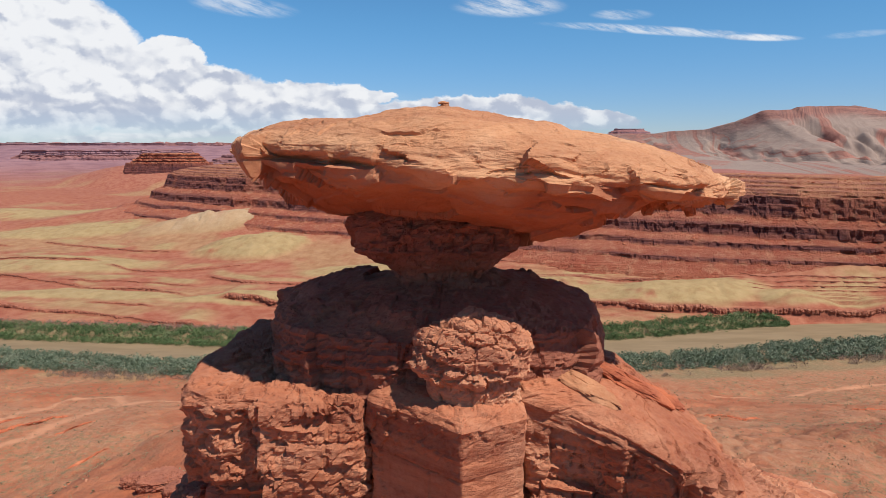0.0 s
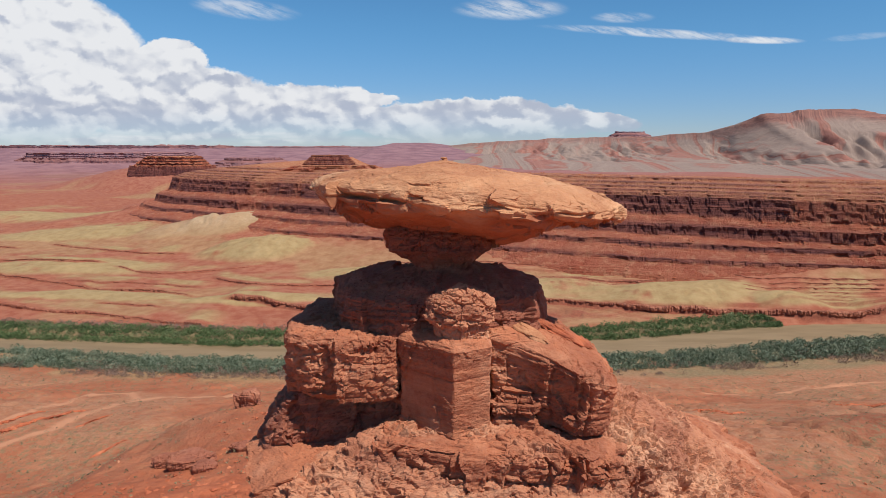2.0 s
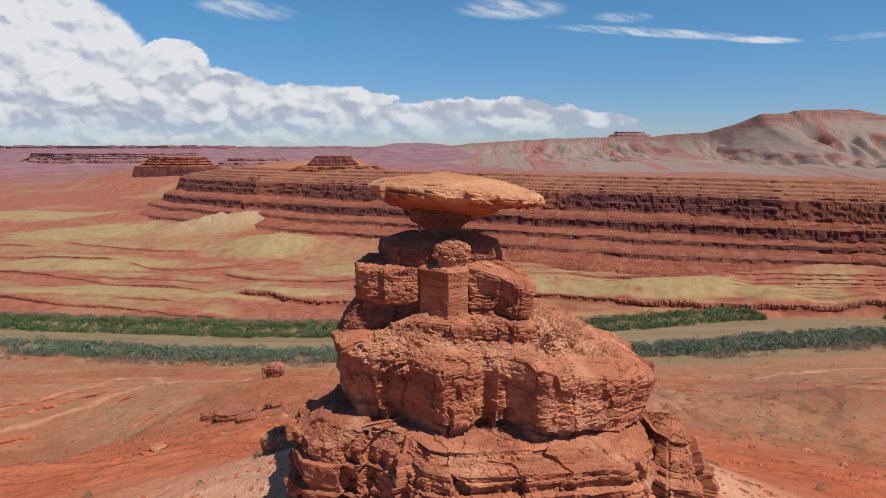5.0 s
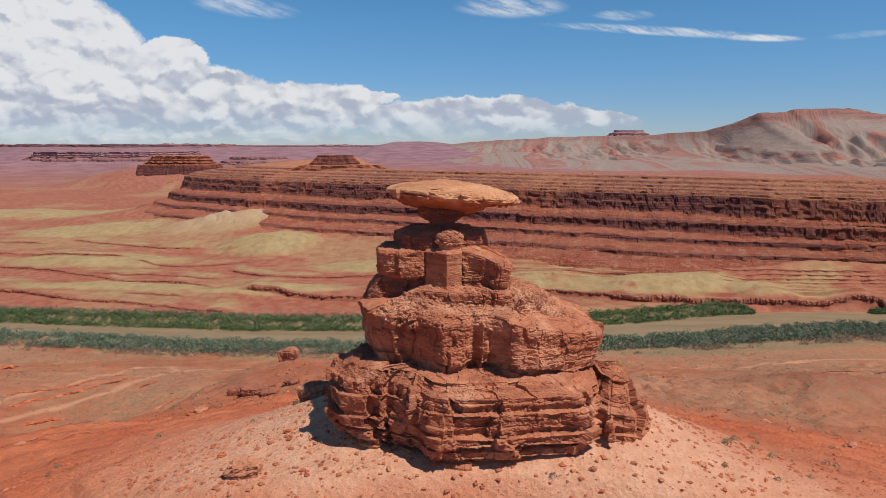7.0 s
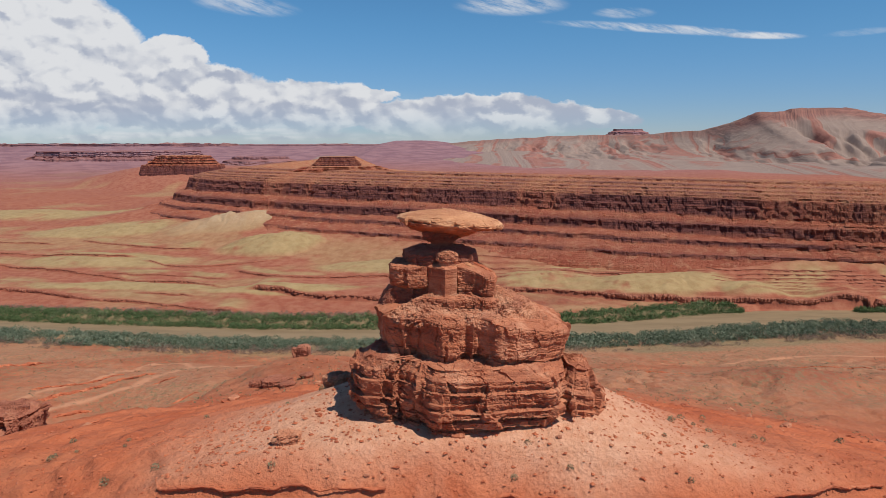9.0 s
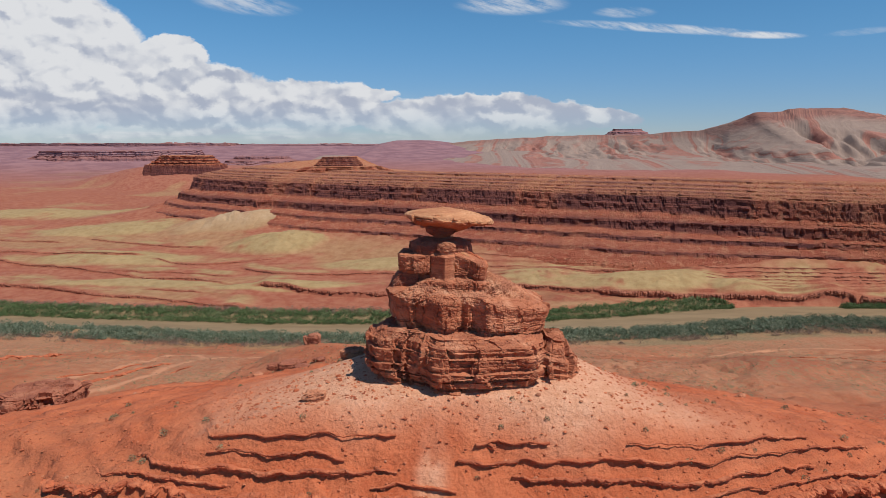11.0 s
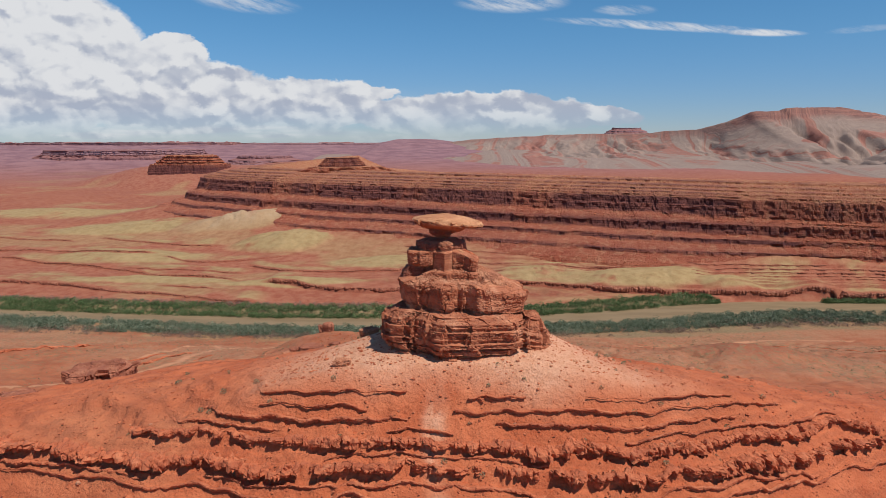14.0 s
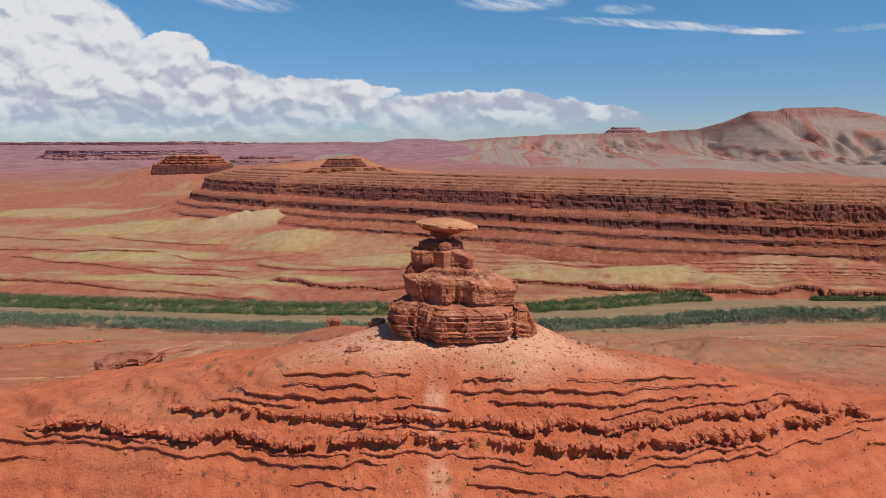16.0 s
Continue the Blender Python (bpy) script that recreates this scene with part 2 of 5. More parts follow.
def ridge_look(b, pos):
    """Tilted grey, red and cream beds of a fold, cut by gullies into chevrons."""
    x, y, z = b.xyz(pos)
    bend = b.noise(b.scaled(pos, (0.0016, 0.0016, 0.003)), 1.0, 5.0, 0.6)
    fold = b.m("PINGPONG", b.m("ADD", b.m("MULTIPLY", x, 1 / 190.0), b.m("MULTIPLY", bend, 1.6)), 1.0)
    lean = b.span(x, 350.0, 1250.0, -0.35, 1.0)
    s = b.m("ADD", b.m("ADD", b.m("MULTIPLY", z, 0.016), b.m("MULTIPLY", x, -0.014)), b.m("ADD", b.m("MULTIPLY", b.m("MULTIPLY", fold, lean), 2.8), b.m("MULTIPLY", bend, 3.0)))
    thin = b.noise(b.vec(s, 0.0, 0.0), 3.4, 5.0, 0.75)
    wide = b.noise(b.vec(s, 7.0, b.m("MULTIPLY", x, 0.0012)), 1.15, 2.0, 0.5)
    patch = b.noise(pos, 0.005, 7.0, 0.65)
    grey = b.mix(b.span(thin, 0.32, 0.68), (0.25, 0.175, 0.138), (0.31, 0.225, 0.175))
    red = b.mix(b.span(thin, 0.38, 0.62), (0.26, 0.095, 0.068), (0.34, 0.15, 0.108))
    c = b.mix(b.m("MULTIPLY", b.span(wide, 0.5, 0.58, 0.0, 0.9), b.span(patch, 0.36, 0.52)), grey, red)
    c = b.mix(b.m("MULTIPLY", b.span(thin, 0.62, 0.68), 0.35), c, (0.42, 0.33, 0.26))
    c = b.mix(attr(b, "top"), c, b.mix(b.span(thin, 0.4, 0.6), (0.17, 0.085, 0.07), (0.33, 0.15, 0.11)))
    h = b.m("ADD", thin, b.m("MULTIPLY", patch, 2.0))
    return c, 0.95, h, 0.7, 8.0


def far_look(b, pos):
    # rock beds with the purple of distant haze mixed into their colour
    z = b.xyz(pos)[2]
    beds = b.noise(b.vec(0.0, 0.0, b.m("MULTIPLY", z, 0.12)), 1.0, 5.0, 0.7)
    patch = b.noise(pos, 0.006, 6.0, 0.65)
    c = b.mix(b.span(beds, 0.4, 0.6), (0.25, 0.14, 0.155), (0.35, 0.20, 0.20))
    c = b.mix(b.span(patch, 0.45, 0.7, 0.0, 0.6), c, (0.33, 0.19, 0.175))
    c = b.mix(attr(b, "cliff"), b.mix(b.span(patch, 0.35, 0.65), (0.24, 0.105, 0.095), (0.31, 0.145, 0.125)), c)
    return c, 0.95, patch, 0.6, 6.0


def leaf_look(dark, light, dry):
    def build(b, pos):
        isle = b.n("ShaderNodeNewGeometry").outputs["Random Per Island"]
        patch = b.noise(pos, 0.05, 5.0, 0.6)
        clump = b.noise(pos, 0.32, 3.0, 0.6)
        c = b.mix(b.m("MULTIPLY", b.span(clump, 0.36, 0.62), b.span(isle, 0.0, 1.0, 0.45, 1.0)), dark, light)
        c = b.mix(b.span(patch, 0.52, 0.72), c, dry)
        return c, 0.8, None, 0, 0
    return build


def water_look(b, pos):
    streaks = b.noise(b.scaled(pos, (0.02, 0.09, 1)), 1.0, 5.0, 0.6)
    ripple = b.noise(b.scaled(pos, (0.5, 1.4, 1)), 1.0, 4.0, 0.6)
    c = b.mix(b.span(streaks, 0.35, 0.65), (0.215, 0.145, 0.075), (0.27, 0.185, 0.10))
    return c, 0.55, ripple, 0.15, 0.06


M_GROUND = material("red_desert_soil", ground_look)
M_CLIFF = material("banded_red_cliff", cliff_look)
M_RIDGE = material("folded_grey_red_beds", ridge_look)
M_FAR = material("far_haze_tinted_rock", far_look)
M_WATER = material("muddy_river_water", water_look)
M_WILLOW = material("grey_green_willow_leaves", leaf_look((0.07, 0.095, 0.05), (0.235, 0.275, 0.185), (0.25, 0.265, 0.17)))
M_GREEN = material("bright_green_willow_leaves", leaf_look((0.065, 0.105, 0.035), (0.165, 0.22, 0.085), (0.19, 0.22, 0.10)))
M_DRY = material("brown_dry_tamarisk", leaf_look((0.16, 0.10, 0.075), (0.33, 0.225, 0.16), (0.27, 0.22, 0.13)))
M_SAGE = material("dusty_sage_leaves", leaf_look((0.14, 0.13, 0.07), (0.28, 0.25, 0.14), (0.32, 0.23, 0.14)))

# ---- numbers: noise, meshes ----
RNG = np.random.default_rng(7)
TABLE = RNG.random(65536).astype(np.float32)


def lattice(i, j, k, seed):
    return TABLE[(i * 73857 ^ j * 19349 ^ (k * 83491 + seed * 26543)) & 65535]


def value_noise(x, y, z, seed=0):
    """Smooth noise from 0 to 1 at arrays of places."""
    fl = [np.floor(a) for a in (x, y, z)]
    fx, fy, fz = ((a - f).astype(np.float32) for a, f in zip((x, y, z), fl))
    fx, fy, fz = (f * f * (3 - 2 * f) for f in (fx, fy, fz))
    i, j, k = (f.astype(np.int32) for f in fl)
    i, j, k = i * 73857, j * 19349, k * 83491 + seed * 26543
    i1, j1, k1 = i + 73857, j + 19349, k + 83491

    def row(a, b):
        ab = a ^ b
        lo, hi = TABLE[(ab ^ k) & 65535], TABLE[(ab ^ k1) & 65535]
        return lo + (hi - lo) * fz

    p, q = row(i, j), row(i1, j)
    p = p + (q - p) * fx
    r, t = row(i, j1), row(i1, j1)
    r = r + (t - r) * fx
    return p + (r - p) * fy


def fbm(x, y, z=0.0, scale=1.0, octaves=4, gain=0.5, seed=0):
    """Layered noise about 0, within -0.5 and 0.5."""
    x, y, z = np.broadcast_arrays(np.asarray(x, float) * scale, np.asarray(y, float) * scale, np.asarray(z, float) * scale)
    total, amp, norm = 0.0, 1.0, 0.0
    for o in range(octaves):
        f = 2.03 ** o
        total = total + amp * (value_noise(x * f + 17.3 * o, y * f + 5.1 * o, z * f, seed + o) - 0.5)
        norm += amp
        amp *= gain
    return total / norm * 1.35


def cells(x, y, z, seed=0):
    """Jittered cells: nearest and second nearest distances, and for each cell a random number and a tilted plane."""
    x, y, z = (np.asarray(a, np.float32) for a in (x, y, z))
    i, j, k = (np.floor(a).astype(np.int32) for a in (x, y, z))
    d1, d2, rnd, tip = np.full(x.shape, 9.0, np.float32), np.full(x.shape, 9.0, np.float32), np.zeros(x.shape, np.float32), np.zeros(x.shape, np.float32)
    for a in (-1, 0, 1):
        for b in (-1, 0, 1):
            for c in (-1, 0, 1):
                p, q, r = i + a, j + b, k + c
                ra, rb, rc = lattice(p, q, r, seed), lattice(p, q, r, seed + 1), lattice(p, q, r, seed + 2)
                dx, dy, dz = p + ra - x, q + rb - y, r + rc - z
                d = np.sqrt(dx * dx + dy * dy + dz * dz)
                near = d < d1
                d2 = np.where(near, d1, np.minimum(d2, d))
                rnd = np.where(near, lattice(p, q, r, seed + 3), rnd)
                tip = np.where(near, (rb - 0.5) * 2 * dx + (rc - 0.5) * 2 * dy + (ra - 0.5) * 2 * dz, tip)
                d1 = np.where(near, d, d1)
    return d1, d2, rnd, tip


def smooth(lo, hi, x):
    t = np.clip((np.asarray(x, float) - lo) / (hi - lo), 0, 1)
    return t * t * (3 - 2 * t)


def curve_through(xs, ys, x, width):
    """A smoothed line through a few knots."""
    return sum(np.interp(x + o * width, xs, ys) for o in (-1, -0.5, 0, 0.5, 1)) / 5


def mesh_from(name, verts, faces, mat, flat=True, attrs=None):
    """A mesh of arrays: places, quads or triangles, and named numbers for each corner point."""
    me = bpy.data.meshes.new(name)
    verts, faces = np.asarray(verts, np.float32), np.asarray(faces, np.int32)
    n = faces.shape[1]
    me.vertices.add(len(verts))
    me.vertices.foreach_set("co", verts.ravel())
    me.loops.add(faces.size)
    me.loops.foreach_set("vertex_index", faces.ravel())
    me.polygons.add(len(faces))
    me.polygons.foreach_set("loop_start", np.arange(0, faces.size, n, dtype=np.int32))
    me.polygons.foreach_set("use_smooth", np.full(len(faces), not flat))
    me.update(calc_edges=True)
    for key, values in (attrs or {}).items():
        me.attributes.new(key, "FLOAT", "POINT").data.foreach_set("value", np.asarray(values, np.float32).ravel())
    me.materials.append(mat)
    return me


def sheet(rows, cols, wrap=False):
    """The quads of a grid of rows x cols points; wrap: the last column meets the first."""
    idx = np.arange(rows * cols).reshape(rows, cols)
    nxt = np.roll(idx, -1, 1) if wrap else idx[:, 1:]
    here = idx if wrap else idx[:, :-1]
    return np.stack([here[:-1], nxt[:-1], nxt[1:], here[1:]], -1).reshape(-1, 4)


def grid_normals(p, wrap):
    """Outward normals of a grid of points (rows, cols, 3)."""
    du = (np.roll(p, -1, 1) - np.roll(p, 1, 1)) if wrap else np.gradient(p, axis=1)
    dv = np.gradient(p, axis=0)
    n = np.cross(du, dv)
    return n / np.maximum(np.linalg.norm(n, axis=2, keepdims=True), 1e-9)


def part(name, me, parent=None, label="", m=None):
    ob = new(name, me)
    if m is not None:
        ob.matrix_basis = m
    ob.parent = parent
    return tagged(ob, label)


# ---- the lie of the land ----
FAR_X = [-900, -346, -254, -163, 0, 134, 187, 241, 292, 374, 900]
FAR_Y = [520, 452, 444, 434, 432, 450, 462, 481, 489, 493, 480]
NEAR_X = [-900, -325, -231, -172, 0, 135, 192, 266, 346, 900]
NEAR_Y = [488, 422, 408, 398, 396, 410, 420, 442, 452, 442]


def far_shore(x):
    return curve_through(FAR_X, FAR_Y, x, 30) + 2.5 * fbm(x, 0, 0, 0.05, 3, seed=40)


def near_shore(x):
    return curve_through(NEAR_X, NEAR_Y, x, 30) + 3 * fbm(x, 9, 0, 0.06, 3, seed=41)


def terraces(b, levels, rises, warp, sharp):
    """Cuts steps into a slope b: at each level the ground rises at once by its rise; between them it climbs more gently."""
    out, w = b.copy() if hasattr(b, "copy") else b, b + warp
    for level, rise in zip(levels, rises):
        lift = smooth(level - sharp, level + sharp, w) - smooth(level - 4.0, level + 4.0, w)
        out = out + rise * lift
    return out


HILL_LEVELS = [74.0, 80.0, 86.5, 91.5, 95.4, 97.6, 99.8, 102.2, 104.4, 106.3, 108.2, 110.6, 113.0]
HILL_RISES = [0.8, 0.9, 0.5, 0.45, 0.5, 0.7, 2.5, 0.6, 1.6, 0.6, 0.7, 0.5, 0.4]
FAR_LEVELS = [7.5, 10.0, 12.5, 15.0, 18.0, 21.5, 25.5]
FAR_RISES = [3.6, 1.7, 2.1, 1.4, 2.0, 1.6, 1.5]


def rim(x):
    """Where the hilltop breaks off into the ledges, as y."""
    return curve_through([-300, -140, -95, -62, -32, 0, 30, 54, 75, 96, 123, 170, 300], [-30, -24, -21, -23, -16, -14.5, -15, -14.5, -9, -2, 5, 16, 30], x, 8)


def hill_base(x, y):
    """The near side before its ledges are cut: the ridge that carries the rock tower, and its fall to the river."""
    back = curve_through([-60, -15, 0, 40, 90, 150, 200, 250, 300, 350, 400, 900], [120.5, 119.6, 118.6, 106, 88, 72, 50, 32, 16, 7.5, 2.5, 2], y, 14)
    side = 26 * (1 - np.exp(-((x + 4) / np.where(x > -4, 128.0, 98.0 + 20 * smooth(50, 95, -x))) ** 2)) + 0.03 * np.maximum(np.abs(x) - 150, 0)
    fade = 1 - smooth(40, 260, y)
    left = -9 * np.exp(-((x + 150) / 50) ** 2 - ((y - 168) / 40) ** 2) + 7 * np.exp(-((x + 62) / 34) ** 2 - ((y - 138) / 45) ** 2) + 5 * np.exp(-((x + 118) / 40) ** 2 - ((y - 62) / 40) ** 2)
    z = back - side * fade + left - 11 * smooth(70, 115, -x) * smooth(20, 70, y) * (1 - smooth(150, 260, y))
    z = z - 0.36 * np.clip(-8 - y, 0, 18) * smooth(25, 60, -x)
    below = np.maximum(rim(x) - y, 0)
    drop = 1.72 * (np.sqrt(below ** 2 + 9) - 3)
    limit = np.maximum(z - 46 - 14 * fbm(x, y, 0, 0.012, 3, seed=12), 5)
    z = z - limit * (1 - np.exp(-drop / limit))
    z = z - 0.05 * np.maximum(-80 - y, 0)
    return z + 5 * fbm(x, y, 0, 0.016, 4, seed=3) * smooth(20, 70, np.hypot(x - 3, y + 4)) * (1 - smooth(300, 345, y))


def hill_warp(x, y):
    near = 1 - smooth(0, 50, y)
    return (5.0 - 2.4 * near) * fbm(x, y, 0, 0.02, 4, seed=5) + 2.1 * fbm(x, y, 0, 0.13, 4, 0.6, seed=6) + 0.042 * np.clip(x, -75, 110) * near


def mesa_off(x, y):
    """How far a place lies behind the mesa's rim (minus: before it)."""
    front = (y - np.maximum(812 - 0.497 * x, 640 - 0.14 * x)) / 1.1
    west = (x + 505 - 0.05 * (y - 1060)) * 0.97
    return np.minimum(front, west) - 14 * np.exp(-((front - west) / 60) ** 2)


def far_base(x, y):
    m = mesa_off(x, y)
    run = np.maximum(y - far_shore(x), 0)
    z = 1.0 + 4.2 * smooth(0, 18, run) + 0.035 * np.minimum(run, 330)
    foot = np.clip((m + 210) / 180, 0, 1)
    z = z + 32 * foot ** 1.5 * smooth(12, 80, run)
    z = z + 8 * fbm(x, y, 0, 0.006, 4, seed=20) * smooth(25, 140, run)
    rise = smooth(2300, 4700, np.hypot(x * 0.6, y)) * 112 * (1 - 0.75 * smooth(-200, 600, x))
    plateau = 60 * (1 - smooth(0.35, 1.1, np.hypot((x + 800) / 470, (y - 2080) / 330) + 0.25 * fbm(x, y, 0, 0.004, 3, seed=24)))
    return z + rise + plateau


def far_warp(x, y):
    return 2.6 * fbm(x, y, 0, 0.011, 4, seed=21) + 0.9 * fbm(x, y, 0, 0.07, 3, seed=22)


DOMES = [  # x, y, half length, half width, height, kind
    (-345, 880, 125, 62, 21, "cream"), (-232, 760, 80, 55, 13, "olive"), (225, 545, 85, 34, 9, "olive"), (318, 520, 36, 26, 8, "olive"),
    (-430, 690, 120, 50, 6, "olive"), (120, 570, 60, 32, 6, "olive"), (-560, 900, 130, 60, 7, "olive"), (395, 512, 30, 20, 6, "olive"),
    (-330, 560, 110, 26, 3, "olive"), (-170, 540, 90, 20, 3, "olive"), (-800, 1150, 200, 90, 8, "olive"), (-90, 640, 70, 30, 3, "olive"),
]
ROADS = [[(-300, 120), (-230, 150), (-191, 170), (-182, 195), (-167, 217), (-162, 249), (-161, 270)], [(-161, 270), (-172, 290), (-190, 280), (-190, 240), (-202, 208), (-212, 180)], [(-161, 270), (-147, 282), (-100, 285)],
         [(150, 300), (200, 312), (260, 330), (330, 335)]]


def near_line(x, y, line):
    d = np.full(np.shape(x), 1e9)
    for (ax, ay), (bx, by) in zip(line, line[1:]):
        t = np.clip(((x - ax) * (bx - ax) + (y - ay) * (by - ay)) / ((bx - ax) ** 2 + (by - ay) ** 2), 0, 1)
        d = np.minimum(d, np.hypot(x - ax - t * (bx - ax), y - ay - t * (by - ay)))
    return d


def land_near(x, y):
    ns = near_shore(x)
    hb, warp = hill_base(x, y), hill_warp(x, y)
    open_ = smooth(22, 60, np.hypot(x - 3, (y + 3) * 1.2)) * (1 - smooth(330, 350, y))
    z = terraces(hb, HILL_LEVELS, [1.35 * r * (1 - 0.75 * smooth(50, 110, y)) for r in HILL_RISES], warp, 0.22)
    gully = np.abs(fbm(x, y, 0, 0.045, 4, seed=8))
    z = z - 1.6 * (0.07 - np.minimum(gully, 0.07)) / 0.07 * open_ * smooth(60, 130, y) * smooth(-0.1, 0.2, fbm(x, y, 7, 0.012, 3, seed=61))
    z = z + (0.9 * fbm(x, y, 0, 0.12, 4, seed=9) + 0.5 * fbm(x, y, 0, 0.6, 4, 0.6, seed=10)) * open_ + 0.35 * fbm(x, y, 0, 0.35, 3, seed=11)
    # the cone of debris that the tower stands in
    z = z + 10 * np.exp(-((x - 5) / 27) ** 2 - ((y - 8) / 15) ** 2) + 3.2 * np.exp(-((x - 25) / 12) ** 2 - ((y + 4) / 11) ** 2)
    flat_ = smooth(60, 120, y) * (1 - smooth(330, 350, y))
    z = z + flat_ * (2.4 * fbm(x, y, 5, 0.035, 4, 0.55, seed=26) - 1.5 * np.maximum(0.09 - np.abs(fbm(x, y, 6, 0.02, 4, 0.6, seed=27)), 0) / 0.09)
    # a low red mound on the eastern flat, and one beside the track
    mound = np.exp(-((x - 162) / 44) ** 2 - ((y - 165) / 24) ** 2)
    z = z + 7 * mound + 5 * np.exp(-((x + 208) / 26) ** 2 - ((y - 287) / 15) ** 2)
    bare = 0.5 * (1 - smooth(-10, 0, y - rim(x)))
    c1, c2, rnd, tip = cells(x * 0.3, y * 0.3, z * 0.5, 15)
    e1, e2, rne, tip2 = cells(x * 0.75, y * 0.75, z * 1.1, 19)
    z = z + 1.7 * bare * fbm(x, y, z, 0.4, 4, 0.68, seed=25)
    z = z + bare * (0.5 + smooth(-0.1, 0.2, fbm(x, y, 0, 0.06, 3, seed=16))) * (0.8 * (rnd - 0.5) + 1.3 * tip + 0.5 * (rne - 0.5) + 0.7 * tip2)
    talus = (1 - smooth(17, 40, np.hypot((x - 3) * 0.62, y + 4) + 14 * fbm(x, y, 3, 0.06, 4, seed=17))) * smooth(-9, 0, y - rim(x) + 9 * fbm(x, y, 2, 0.05, 4, seed=13)) * (1 - smooth(5, 60, y))
    scree = 1 - smooth(1.0, 4.0, np.abs(x + 1 + 3 * fbm(0, y, 0, 0.08, 3, seed=14)))
    talus = np.maximum(talus, 0.5 * scree * smooth(-75, -60, y) * (1 - smooth(-10, 0, y)) * (0.5 + smooth(-0.1, 0.15, fbm(x, y, 3, 0.25, 3, seed=18))))
    rx, ry = x + 11 * fbm(x, y, 4, 0.025, 3, seed=50), y + 11 * fbm(x, y, 6, 0.025, 3, seed=51)
    road = np.zeros(x.shape)
    for line in ROADS:
        road = np.maximum(road, 1 - smooth(0.8, 3.6, near_line(rx, ry, line)))
    road = road * (y < ns)
    scrub = smooth(60, 130, y) * (1 - smooth(ns - 30, ns - 10, y)) * (0.35 + smooth(-0.05, 0.15, fbm(x, y, 8, 0.02, 3, seed=52)))
    olive = 0.75 * smooth(ns - 75, ns - 50, y) * (y < ns) * smooth(-0.2, 0.1, fbm(x, y, 1, 0.03, 3, seed=53))
    sand = smooth(80, 150, y) * (y < ns) * smooth(-0.16, 0.16, fbm(x, y, 9, 0.012, 5, 0.6, seed=54) + 0.14 * smooth(40, 90, x)) * (1 - mound)
    dark = 0.42 * np.clip(1.6 * mound, 0, 1) * smooth(-0.3, 0.1, fbm(x, y, 2, 0.05, 4, seed=59))
    # ledge shadow painted as a dark band along each step
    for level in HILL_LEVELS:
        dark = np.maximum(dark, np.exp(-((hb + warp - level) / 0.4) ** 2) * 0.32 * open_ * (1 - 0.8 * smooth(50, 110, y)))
    return z, dict(olive=olive, cream=0 * x, talus=talus, sand=sand, road=road, scrub=scrub * (1 - road), dark=dark * (1 - road), grass=smooth(-46, -34, y - ns + 26 * smooth(60, 170, x) + 10 * fbm(x, y, 14, 0.04, 3, seed=57)) * (0.55 + 0.45 * smooth(-0.1, 0.1, fbm(x, y, 12, 0.06, 3, seed=55))))


def far_soils(x, y):
    """Clay mounds of the far side: their height, and the masks of olive and cream clay."""
    olive, cream, lift = np.zeros(x.shape), np.zeros(x.shape), np.zeros(x.shape)
    wx, wy = x + 34 * fbm(x, y, 3, 0.012, 4, seed=30), y + 26 * fbm(x, y, 5, 0.014, 4, seed=31)
    lump = 1 + 0.35 * fbm(x, y, 1, 0.05, 4, seed=33) - 2.0 * np.maximum(0.08 - np.abs(fbm(x, y, 2, 0.035, 3, seed=36)), 0)
    for cx, cy, a, b, h, kind in DOMES:
        r = np.sqrt(((wx - cx) / a) ** 2 + ((wy - cy) / b) ** 2)
        lift = lift + h * (np.clip(1 - r, 0, 1) ** 1.3 if kind == "cream" else np.clip(1 - r * r, 0, 1) ** 1.2) * lump
        if kind == "cream":
            cream = np.maximum(cream, (1 - smooth(0.3, 1.0, r)) * (0.6 + 0.4 * smooth(-0.1, 0.15, fbm(x, y, 4, 0.04, 4, seed=37))))
            olive = np.maximum(olive, 0.7 * (1 - smooth(0.75, 1.0, r)))
        else:
            olive = np.maximum(olive, 1 - smooth(0.75, 1.2, r))
    drift = smooth(0.08, 0.2, fbm(x, y, 7, 0.0075, 4, seed=34)) * 0.5 * (1 - smooth(1500, 3000, y)) * (1 - smooth(-150, -60, mesa_off(x, y)))
    ragged = smooth(-0.34, -0.06, fbm(x, y, 11, 0.028, 5, 0.6, seed=35))
    return np.maximum(olive, drift) * ragged * smooth(18, 34, y - far_shore(x)), cream, lift


